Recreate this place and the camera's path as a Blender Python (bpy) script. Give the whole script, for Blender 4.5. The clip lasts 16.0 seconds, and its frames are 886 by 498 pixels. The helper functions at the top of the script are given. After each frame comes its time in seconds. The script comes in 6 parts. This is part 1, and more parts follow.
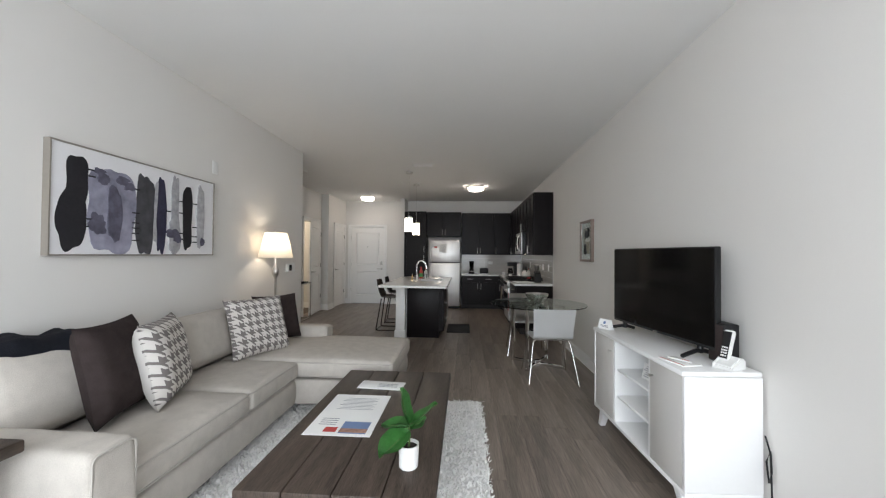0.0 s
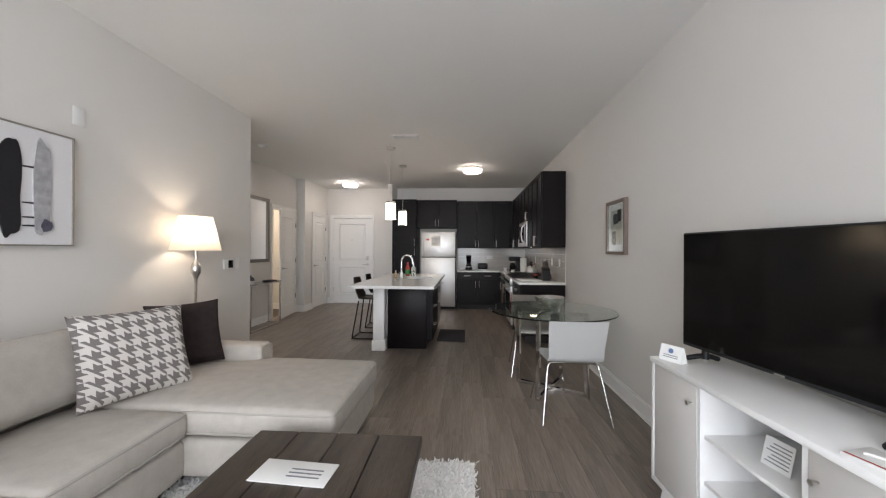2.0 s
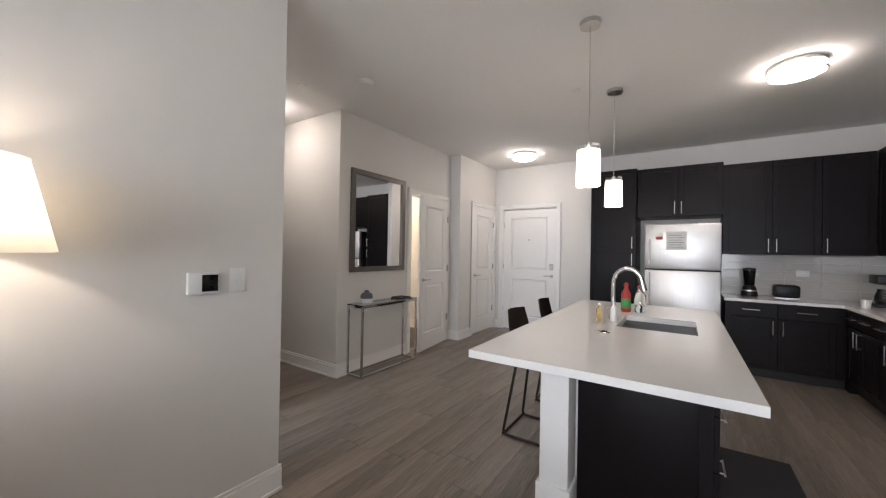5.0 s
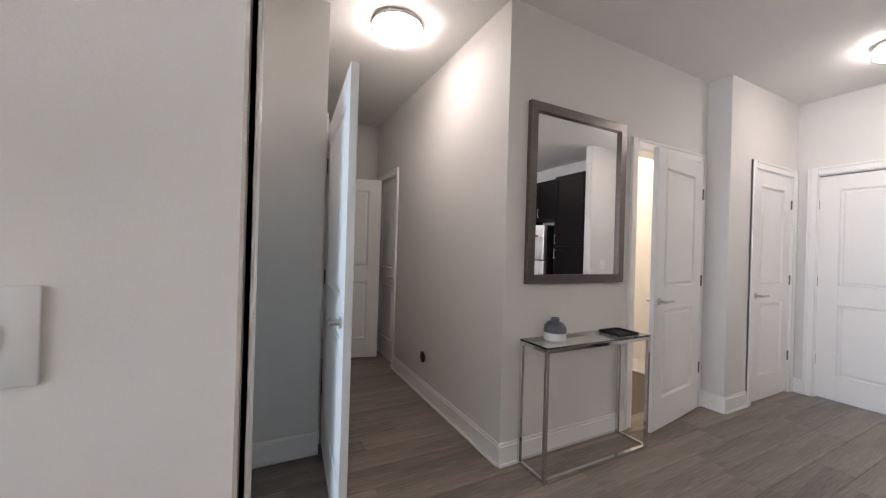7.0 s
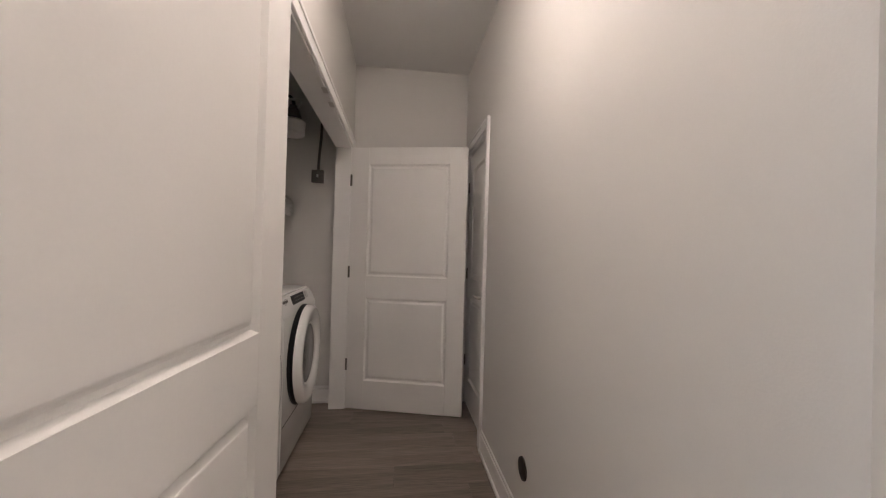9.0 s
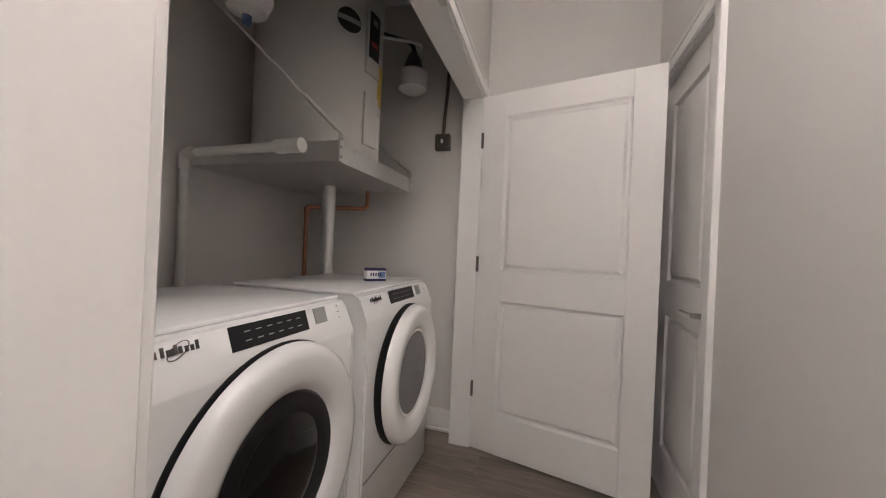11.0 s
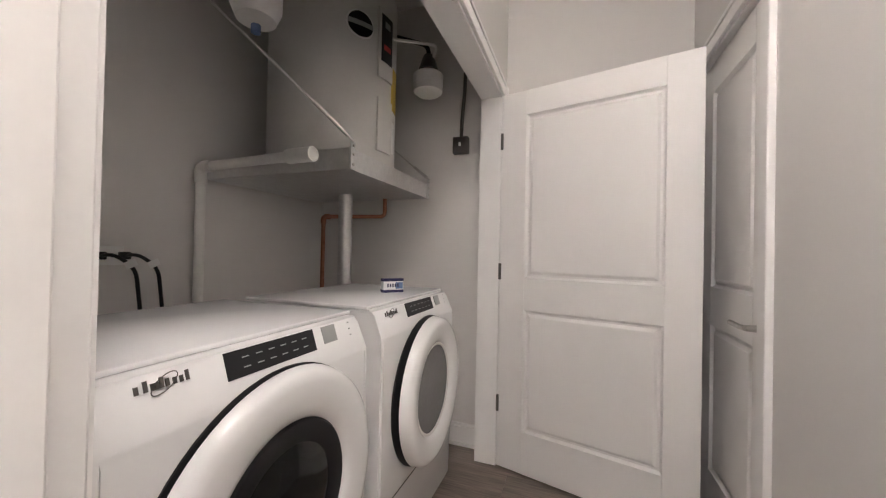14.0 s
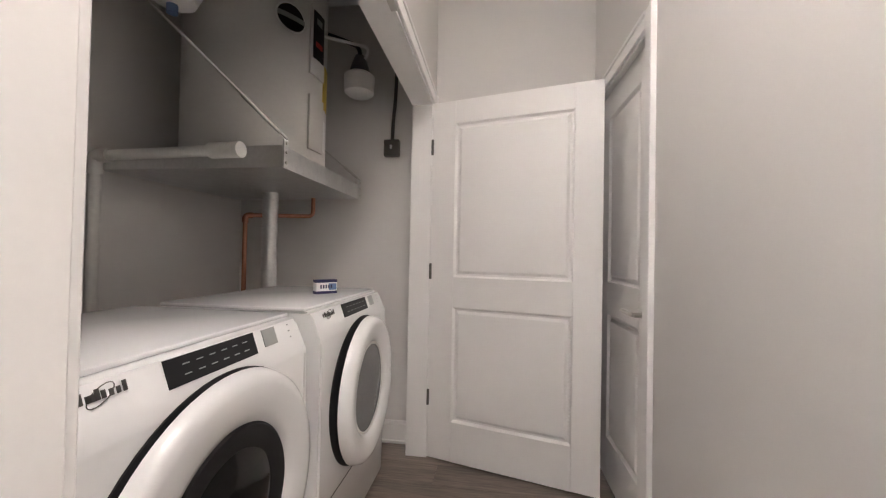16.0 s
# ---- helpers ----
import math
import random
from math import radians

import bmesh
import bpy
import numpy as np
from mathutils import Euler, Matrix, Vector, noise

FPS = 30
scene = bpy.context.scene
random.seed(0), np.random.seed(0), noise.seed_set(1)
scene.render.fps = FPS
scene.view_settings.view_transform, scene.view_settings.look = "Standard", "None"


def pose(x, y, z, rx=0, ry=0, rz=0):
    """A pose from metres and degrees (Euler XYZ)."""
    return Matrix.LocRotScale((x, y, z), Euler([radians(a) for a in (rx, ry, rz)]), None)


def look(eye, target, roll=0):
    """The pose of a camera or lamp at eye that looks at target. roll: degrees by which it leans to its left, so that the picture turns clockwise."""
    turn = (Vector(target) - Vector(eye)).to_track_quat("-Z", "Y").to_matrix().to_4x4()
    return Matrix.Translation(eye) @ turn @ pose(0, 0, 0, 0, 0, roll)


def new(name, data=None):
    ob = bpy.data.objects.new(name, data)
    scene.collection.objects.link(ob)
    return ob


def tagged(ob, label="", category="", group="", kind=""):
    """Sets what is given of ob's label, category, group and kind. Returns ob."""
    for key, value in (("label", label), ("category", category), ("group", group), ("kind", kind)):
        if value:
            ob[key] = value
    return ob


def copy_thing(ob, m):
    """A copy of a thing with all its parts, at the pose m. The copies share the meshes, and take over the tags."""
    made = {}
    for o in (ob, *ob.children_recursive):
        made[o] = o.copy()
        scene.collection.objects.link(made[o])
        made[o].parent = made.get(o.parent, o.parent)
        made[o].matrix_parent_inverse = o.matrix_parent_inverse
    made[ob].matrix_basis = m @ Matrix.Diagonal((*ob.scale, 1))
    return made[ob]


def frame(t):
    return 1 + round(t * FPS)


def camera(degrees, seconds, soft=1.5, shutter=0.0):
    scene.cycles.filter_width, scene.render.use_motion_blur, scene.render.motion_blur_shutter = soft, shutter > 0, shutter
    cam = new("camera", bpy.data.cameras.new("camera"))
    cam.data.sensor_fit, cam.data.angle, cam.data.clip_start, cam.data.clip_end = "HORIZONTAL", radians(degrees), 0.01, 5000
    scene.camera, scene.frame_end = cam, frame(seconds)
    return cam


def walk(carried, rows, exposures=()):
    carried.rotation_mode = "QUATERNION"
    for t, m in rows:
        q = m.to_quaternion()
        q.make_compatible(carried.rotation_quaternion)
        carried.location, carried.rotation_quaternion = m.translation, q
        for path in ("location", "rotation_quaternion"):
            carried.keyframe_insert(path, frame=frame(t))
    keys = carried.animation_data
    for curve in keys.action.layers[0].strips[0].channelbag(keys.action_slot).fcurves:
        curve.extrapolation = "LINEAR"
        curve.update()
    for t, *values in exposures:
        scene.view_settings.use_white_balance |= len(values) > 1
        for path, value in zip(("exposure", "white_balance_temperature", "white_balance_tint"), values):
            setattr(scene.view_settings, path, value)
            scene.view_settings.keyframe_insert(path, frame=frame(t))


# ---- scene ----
cam = camera(101.9, 16.0, soft=1.2)
PATH = [
    (0, (0.304, -0.181, 1.34), (0.182, 1.815, 1.371), 0.5),
    (0.5, (0.326, -0.057, 1.331), (0.201, 1.939, 1.351), 0.4),
    (1, (0.393, 0.139, 1.33), (0.258, 2.134, 1.347), 0.4),
    (1.5, (0.364, 0.495, 1.305), (0.231, 2.491, 1.314), 0.5),
    (2, (0.396, 0.898, 1.306), (0.273, 2.894, 1.31), 0.3),
    (2.5, (0.446, 1.382, 1.305), (0.313, 3.378, 1.315), 0.4),
    (3, (0.395, 1.858, 1.316), (0.167, 3.845, 1.326), 0.5),
    (3.5, (0.323, 2.353, 1.295), (-0.05, 4.318, 1.309), 0.5),
    (4, (0.186, 2.794, 1.29), (-0.366, 4.716, 1.308), 0.7),
    (4.5, (0.0, 3.21, 1.311), (-0.803, 5.042, 1.331), 0.7),
    (5, (-0.17, 3.621, 1.313), (-1.283, 5.282, 1.327), 1.0),
    (5.2, (-0.229, 3.763, 1.307), (-1.455, 5.342, 1.324), 0.8),
    (7.3, (-1.623, 4.935, 1.27), (-3.446, 5.757, 1.268), 1.8),
    (8, (-2.104, 5.225, 1.268), (-4.004, 5.85, 1.264), 1.7),
    (8.5, (-2.459, 5.389, 1.247), (-4.401, 5.867, 1.238), 1.6),
    (9, (-2.763, 5.531, 1.249), (-4.747, 5.781, 1.263), 1.6),
    (9.5, (-2.992, 5.626, 1.251), (-4.991, 5.591, 1.264), 1.6),
    (10, (-3.253, 5.585, 1.221), (-5.238, 5.34, 1.227), 1.9),
    (12.3, (-3.674, 5.545, 1.112), (-5.49, 4.707, 1.121), 1.7),
    (12.5, (-3.67, 5.543, 1.12), (-5.477, 4.684, 1.13), 1.4),
    (13, (-3.657, 5.55, 1.133), (-5.457, 4.677, 1.137), 1.5),
    (13.5, (-3.647, 5.552, 1.15), (-5.448, 4.682, 1.16), 1.4),
    (14, (-3.671, 5.552, 1.169), (-5.545, 4.855, 1.188), 1.2),
    (14.5, (-3.684, 5.552, 1.184), (-5.635, 5.115, 1.211), 1.1),
    (15, (-3.678, 5.52, 1.179), (-5.656, 5.228, 1.214), 1.1),
    (15.5, (-3.658, 5.509, 1.186), (-5.64, 5.239, 1.218), 1.0),
    (16, (-3.593, 5.51, 1.17), (-5.574, 5.237, 1.199), 1.1),
]
walk(cam, [(t, look(eye, target, roll)) for t, eye, target, roll in PATH], exposures=[(0, -0.08, 6450, 11), (1.5, -0.02, 6550, 14), (2.5, 0.5, 6550, 14), (3.5, 0.58, 6600, 16), (5, 0.52, 6400, 15), (7.3, 0.8, 6250, 18), (8.5, 1.05, 6750, 20), (9.5, 1.4, 6300, 17), (10, 1.55, 6150, 17), (12.5, 2.12, 6150, 16), (16, 2.2, 6150, 16)])

# ---- light ----
world = bpy.data.worlds.new("sky")
scene.world = world
world.use_nodes = True
sky = world.node_tree.nodes.new("ShaderNodeTexSky")
sky.sky_type, sky.sun_disc, sky.sun_elevation, sky.sun_rotation = "NISHITA", False, radians(40), radians(120)
world.node_tree.links.new(sky.outputs[0], world.node_tree.nodes["Background"].inputs[0])
world.node_tree.nodes["Background"].inputs[1].default_value = 0.1


def area_lamp(name, m, w, h, power, color):
    data = bpy.data.lights.new(name, "AREA")
    data.shape, data.size, data.size_y, data.energy, data.color = "RECTANGLE", w, h, power, color
    ob = new(name, data)
    ob.matrix_basis = m
    return ob


def point_lamp(name, at, power, color, radius=0.04):
    data = bpy.data.lights.new(name, "POINT")
    data.energy, data.color, data.shadow_soft_size = power, color, radius
    ob = new(name, data)
    ob.location = at
    return ob


COOL, WARM = (0.88, 0.94, 1.0), (1.0, 0.84, 0.62)
CEIL = 2.765
area_lamp("window_daylight", look((-0.1, -1.70, 1.5), (-0.1, 2.0, 0.2)), 3.2, 2.05, 152, COOL)
area_lamp("bedroom_daylight", look((-2.95, 1.15, 1.5), (-2.95, 4.0, 1.4)), 1.2, 1.6, 54, (0.66, 0.85, 1.0))
point_lamp("bathroom_bulb", (-4.2, 7.6, 2.3), 30, WARM, 0.1)

# ---- materials ----


def material(name, color, rough=0.5, metal=0.0, vary=0.06, scale=4.0, grain=60.0, bump=0.02, stretch=(1, 1, 1), coat=0.0, random_amount=0.0, depth=0.002, spec=0.5):
    """Base colour with two scales of variation and a fine relief."""
    m = bpy.data.materials.new(name)
    m.use_nodes = True
    nodes, link = m.node_tree.nodes, m.node_tree.links.new
    b = nodes["Principled BSDF"]
    b.inputs["Roughness"].default_value, b.inputs["Metallic"].default_value = rough, metal
    b.inputs["Coat Weight"].default_value = coat
    b.inputs["Specular IOR Level"].default_value = spec
    tc, mp = nodes.new("ShaderNodeTexCoord"), nodes.new("ShaderNodeMapping")
    mp.inputs["Scale"].default_value = stretch
    link(tc.outputs["Object"], mp.inputs["Vector"])
    big, fine = nodes.new("ShaderNodeTexNoise"), nodes.new("ShaderNodeTexNoise")
    big.inputs["Scale"].default_value, big.inputs["Detail"].default_value = scale, 3
    fine.inputs["Scale"].default_value, fine.inputs["Detail"].default_value = grain, 4
    for n in (big, fine):
        link(mp.outputs[0], n.inputs["Vector"])
    add = nodes.new("ShaderNodeMath")
    add.operation = "ADD"
    link(big.outputs["Fac"], add.inputs[0])
    link(fine.outputs["Fac"], add.inputs[1])
    last = add
    if random_amount:
        info, mul = nodes.new("ShaderNodeObjectInfo"), nodes.new("ShaderNodeMath")
        mul.operation = "MULTIPLY_ADD"
        mul.inputs[1].default_value = random_amount
        link(info.outputs["Random"], mul.inputs[0])
        link(add.outputs[0], mul.inputs[2])
        last = mul
    ramp = nodes.new("ShaderNodeMapRange")
    mid = 1.0 + random_amount / 2
    ramp.inputs["From Min"].default_value, ramp.inputs["From Max"].default_value = mid - 0.5, mid + 0.5
    ramp.inputs["To Min"].default_value, ramp.inputs["To Max"].default_value = 1 - vary, 1 + vary
    link(last.outputs[0], ramp.inputs["Value"])
    mix = nodes.new("ShaderNodeVectorMath")
    mix.operation = "SCALE"
    mix.inputs[0].default_value = color
    link(ramp.outputs[0], mix.inputs["Scale"])
    link(mix.outputs[0], b.inputs["Base Color"])
    if bump:
        bp = nodes.new("ShaderNodeBump")
        bp.inputs["Strength"].default_value, bp.inputs["Distance"].default_value = bump, depth
        link(fine.outputs["Fac"], bp.inputs["Height"])
        link(bp.outputs[0], b.inputs["Normal"])
    return m


def glow(name, color, strength):
    m = bpy.data.materials.new(name)
    m.use_nodes = True
    b = m.node_tree.nodes["Principled BSDF"]
    b.inputs["Base Color"].default_value = (0.8, 0.8, 0.8, 1)
    b.inputs["Emission Color"].default_value, b.inputs["Emission Strength"].default_value = (*color, 1), strength
    return m


def clear(name, color, rough=0.0):
    m = bpy.data.materials.new(name)
    m.use_nodes = True
    b = m.node_tree.nodes["Principled BSDF"]
    b.inputs["Base Color"].default_value, b.inputs["Roughness"].default_value = (*color, 1), rough
    b.inputs["Transmission Weight"].default_value, b.inputs["IOR"].default_value = 1.0, 1.45
    return m


def thin_cloth(name, color, through_part):
    m = bpy.data.materials.new(name)
    m.use_nodes = True
    nodes, link = m.node_tree.nodes, m.node_tree.links.new
    d, t, mix = nodes.new("ShaderNodeBsdfDiffuse"), nodes.new("ShaderNodeBsdfTranslucent"), nodes.new("ShaderNodeMixShader")
    d.inputs[0].default_value = t.inputs[0].default_value = (*color, 1)
    mix.inputs[0].default_value = through_part
    link(d.outputs[0], mix.inputs[1]), link(t.outputs[0], mix.inputs[2])
    link(mix.outputs[0], nodes["Material Output"].inputs[0])
    return m


def houndstooth(name, dark, light, cell):
    """A woven houndstooth check over the local x and z of the face side, with a plain back."""
    m = material(name, light, 0.9, bump=0.3, grain=400)
    nodes, link = m.node_tree.nodes, m.node_tree.links.new
    b = nodes["Principled BSDF"]
    tc, sep = nodes.new("ShaderNodeTexCoord"), nodes.new("ShaderNodeSeparateXYZ")
    link(tc.outputs["Object"], sep.inputs[0])

    def op(kind, a, c):
        n = nodes.new("ShaderNodeMath")
        n.operation = kind
        for i, v in enumerate((a, c)):
            if isinstance(v, (int, float)):
                n.inputs[i].default_value = v
            else:
                link(v, n.inputs[i])
        return n.outputs[0]
    u, v = op("MULTIPLY", sep.outputs[0], 1 / cell), op("MULTIPLY", sep.outputs[2], 1 / cell)
    a = op("LESS_THAN", op("FLOORED_MODULO", u, 2.0), 1.0)
    c = op("LESS_THAN", op("FLOORED_MODULO", v, 2.0), 1.0)
    s = op("LESS_THAN", op("FLOORED_MODULO", op("ADD", u, v), 1.0), 0.5)
    both = op("MULTIPLY", a, c)
    one = op("ABSOLUTE", op("SUBTRACT", a, c), 0.0)
    face_side = op("LESS_THAN", sep.outputs[1], 0.012)
    fac = op("MULTIPLY", op("ADD", both, op("MULTIPLY", one, s)), face_side)
    mix = nodes.new("ShaderNodeMix")
    mix.data_type = "RGBA"
    mix.inputs["A"].default_value, mix.inputs["B"].default_value = (*light, 1), (*dark, 1)
    link(fac, mix.inputs["Factor"])
    link(mix.outputs["Result"], b.inputs["Base Color"])
    return m


M_WALL = material("wall_paint", (0.72, 0.70, 0.67), 0.75, vary=0.02, scale=1.2, grain=220, bump=0.12)
M_CEIL = material("ceiling_paint", (0.83, 0.82, 0.80), 0.9, vary=0.02, scale=1.0, grain=160, bump=0.15)
M_TRIM = material("trim_paint", (0.84, 0.83, 0.81), 0.42, vary=0.02, scale=3, grain=120, bump=0.04)
M_DOOR = material("door_paint", (0.83, 0.815, 0.79), 0.42, vary=0.02, scale=3, grain=140, bump=0.05)
M_PLANK = material("vinyl_plank", (0.205, 0.167, 0.138), 0.38, vary=0.62, scale=2.4, grain=14, bump=0.10, stretch=(8, 0.55, 1), random_amount=0.32)
M_UNDER = material("floor_joint", (0.10, 0.082, 0.07), 0.8)
M_DARK = material("espresso_cabinet", (0.010, 0.0078, 0.0082), 0.36, spec=0.13, vary=0.15, scale=3, grain=30, bump=0.04, stretch=(6, 6, 0.7))
# also colours the painted-in shade of the vent, toaster slots and latch hole
M_KICK = material("toe_kick", (0.012, 0.010, 0.010), 0.6)
M_QUARTZ = material("white_quartz", (0.80, 0.79, 0.77), 0.14, vary=0.03, scale=9, grain=120, bump=0.0)
M_STEEL = material("stainless_steel", (0.70, 0.69, 0.68), 0.43, 1.0, vary=0.06, scale=2, grain=200, bump=0.03, stretch=(30, 30, 1))
M_CHROME = material("chrome", (0.72, 0.71, 0.70), 0.07, 1.0, vary=0.02, bump=0.0)
M_NICKEL = material("brushed_nickel", (0.58, 0.56, 0.53), 0.28, 1.0, vary=0.05, bump=0.02)
M_HINGE = material("dark_hinge", (0.16, 0.15, 0.14), 0.4, 1.0, vary=0.05)
M_SOFA = material("grey_linen", (0.50, 0.465, 0.42), 0.95, vary=0.16, scale=14, grain=260, bump=0.7, spec=0.15)
M_PIPE = material("linen_piping", (0.43, 0.40, 0.36), 0.95, vary=0.06, grain=420, bump=0.3)
M_CHAR = material("charcoal_cloth", (0.042, 0.032, 0.031), 0.95, spec=0.1, vary=0.35, scale=20, grain=300, bump=0.4)
M_NAVY = material("navy_knit", (0.012, 0.014, 0.022), 1.0, vary=0.3, scale=30, grain=150, bump=0.8, depth=0.005)
M_HOUND = houndstooth("houndstooth_cloth", (0.18, 0.16, 0.152), (0.62, 0.59, 0.55), 0.034)
M_OAK = material("dark_stained_wood", (0.050, 0.037, 0.029), 0.42, spec=0.3, vary=0.95, scale=3, grain=26, bump=0.5, stretch=(9, 0.8, 3), random_amount=0.3)
M_LEG = material("black_wood_leg", (0.02, 0.016, 0.014), 0.5)
M_RUG = material("shag_rug", (0.86, 0.845, 0.82), 1.0, vary=0.12, scale=18, grain=200, bump=0.5)
M_WHITE = material("white_lacquer", (0.86, 0.86, 0.85), 0.35, vary=0.015, bump=0.01)
M_PUTTY = material("putty_panel", (0.60, 0.585, 0.56), 0.5, vary=0.02, bump=0.01)
M_SCREEN = material("tv_screen", (0.004, 0.0038, 0.0036), 0.10, spec=0.35, vary=0.05, bump=0.0)
M_BLACK = material("black_plastic", (0.012, 0.012, 0.013), 0.42, spec=0.3, vary=0.1, bump=0.02)
M_PLASTIC = material("white_plastic", (0.78, 0.78, 0.76), 0.4, vary=0.02, bump=0.01)
M_CHAIR = material("white_moulded_seat", (0.87, 0.88, 0.88), 0.3, vary=0.015, bump=0.01)
M_GLASS = clear("clear_glass", (0.93, 0.98, 0.96))
M_TABLE = clear("greenish_table_glass", (0.82, 0.95, 0.90))
M_SMOKE = clear("dark_glass", (0.10, 0.10, 0.10), 0.05)
M_MIRROR = material("silvered_mirror", (0.90, 0.90, 0.90), 0.01, 1.0, vary=0.0, bump=0.0)
M_LEATHER = material("brown_leather", (0.045, 0.030, 0.024), 0.45, vary=0.25, scale=12, grain=160, bump=0.3)
M_IRON = material("bronze_iron", (0.045, 0.034, 0.028), 0.45, 0.7, vary=0.1)
M_TILE = material("glazed_tile", (0.46, 0.44, 0.415), 0.10, vary=0.05, scale=2, grain=14, bump=0.03, random_amount=0.4)
M_GROUT = material("grout", (0.70, 0.68, 0.65), 0.9)
M_PAPER = material("paper", (0.80, 0.80, 0.78), 0.7, vary=0.02, bump=0.02)
M_INK = material("printed_ink", (0.20, 0.21, 0.24), 0.7)
M_RED = material("red_print", (0.45, 0.05, 0.04), 0.6)
M_BLUE = material("blue_print", (0.13, 0.20, 0.36), 0.6)
M_LEAF = material("waxy_leaf", (0.060, 0.22, 0.05), 0.33, vary=0.3, scale=25, grain=90, bump=0.1)
M_STEM = material("green_stem", (0.09, 0.14, 0.04), 0.6)
M_SOIL = material("soil", (0.03, 0.022, 0.016), 0.95, bump=0.8)
M_CERAM = material("white_ceramic", (0.78, 0.77, 0.75), 0.3, bump=0.02)
M_TAUPE = material("taupe_wood_frame", (0.20, 0.15, 0.125), 0.5, vary=0.2, scale=5, grain=40, stretch=(2, 8, 2))
M_CANVAS = material("canvas", (0.74, 0.73, 0.74), 0.8, vary=0.02, bump=0.1)
M_WASH = {
    "black": material("black_watercolour", (0.010, 0.009, 0.012), 0.8, vary=0.4, scale=8),
    "violet": material("violet_watercolour", (0.24, 0.235, 0.30), 0.8, vary=0.55, scale=7, grain=16),
    "slate": material("slate_watercolour", (0.050, 0.049, 0.056), 0.8, vary=0.7, scale=9, grain=20),
    "indigo": material("indigo_watercolour", (0.025, 0.023, 0.05), 0.8, vary=0.5, scale=9),
    "grey": material("pale_grey_watercolour", (0.36, 0.355, 0.37), 0.8, vary=0.5, scale=10, grain=24),
    "stain": material("dark_ink_stain", (0.095, 0.09, 0.125), 0.8, vary=0.6, scale=14, grain=30),
    "tan": material("tan_paint", (0.42, 0.36, 0.29), 0.8, vary=0.2, scale=8),
}
M_SHADE = thin_cloth("lamp_shade_linen", (0.86, 0.80, 0.70), 0.55)
M_DIFF = glow("lit_diffuser", (1.0, 0.90, 0.80), 21.0)
M_PEND = glow("lit_pendant_glass", (1.0, 0.86, 0.70), 9.0)
M_TANK = material("tank_enamel", (0.60, 0.59, 0.56), 0.35, vary=0.04, scale=4)
M_GALV = material("galvanised_steel", (0.62, 0.62, 0.61), 0.33, 0.9, vary=0.12, scale=14, grain=60, bump=0.03)
M_COPPER = material("copper_pipe", (0.34, 0.15, 0.09), 0.35, 1.0, vary=0.2, scale=20)
M_PVC = material("pvc_pipe", (0.74, 0.73, 0.69), 0.4)
M_APPL = material("appliance_enamel", (0.80, 0.80, 0.79), 0.24, vary=0.012, bump=0.0, coat=0.3)
M_LCD = material("grey_display", (0.30, 0.31, 0.30), 0.3)
M_PORT = material("grey_door_glass", (0.13, 0.13, 0.13), 0.12, vary=0.1, bump=0.0)
M_YELLOW = material("yellow_label", (0.60, 0.42, 0.06), 0.6)
M_CLOTH = material("tan_towel", (0.42, 0.35, 0.27), 1.0, vary=0.2, scale=12, grain=300, bump=0.6)
M_MAT = material("dark_rubber_mat", (0.028, 0.027, 0.029), 0.85, vary=0.2, grain=200, bump=0.5)
M_GREEN = material("green_label", (0.05, 0.30, 0.08), 0.5)
M_AMBER = clear("amber_soap", (0.85, 0.65, 0.30), 0.1)
M_GREYCER = material("grey_ceramic", (0.10, 0.10, 0.115), 0.4, vary=0.3, scale=14)
M_HAMMER = material("hammered_silver", (0.62, 0.61, 0.59), 0.24, 1.0, vary=0.1, scale=40, grain=90, bump=0.9, depth=0.004)

# ---- mesh helpers ----
ORIGIN = {}


def thing(name, base=(0, 0, 0), label="", category="", group="", kind=""):
    ob = new(name)
    ob.location = base
    ob.empty_display_size = 0.1
    ORIGIN[ob.name] = Vector(base)
    return tagged(ob, label, category, group, kind)


def link_mesh(name, bm, mat, smooth=40):
    me = bpy.data.meshes.new(name)
    bmesh.ops.recalc_face_normals(bm, faces=bm.faces)
    bm.to_mesh(me)
    bm.free()
    me.materials.append(mat)
    if smooth:
        me.polygons.foreach_set("use_smooth", [True] * len(me.polygons))
        me.set_sharp_from_angle(angle=radians(smooth))
    return me


def part(name, bm, mat, parent, label="", smooth=40):
    o = ORIGIN[parent.name]
    bmesh.ops.translate(bm, vec=-o, verts=bm.verts)
    ob = new(name, link_mesh(name, bm, mat, smooth))
    ob.parent = parent
    ORIGIN[ob.name] = o
    return tagged(ob, label)


def solid(name, bm, mat, label="", category="", group="", kind="", base=None):
    """One mesh as a top-level thing, its origin at its base."""
    if base is None:
        lo = [min(v.co[i] for v in bm.verts) for i in range(3)]
        hi = [max(v.co[i] for v in bm.verts) for i in range(3)]
        base = ((lo[0] + hi[0]) / 2, (lo[1] + hi[1]) / 2, lo[2])
    base = Vector(base)
    bmesh.ops.translate(bm, vec=-base, verts=bm.verts)
    ob = new(name, link_mesh(name, bm, mat))
    ob.location = base
    ORIGIN[ob.name] = base
    return tagged(ob, label, category, group, kind)


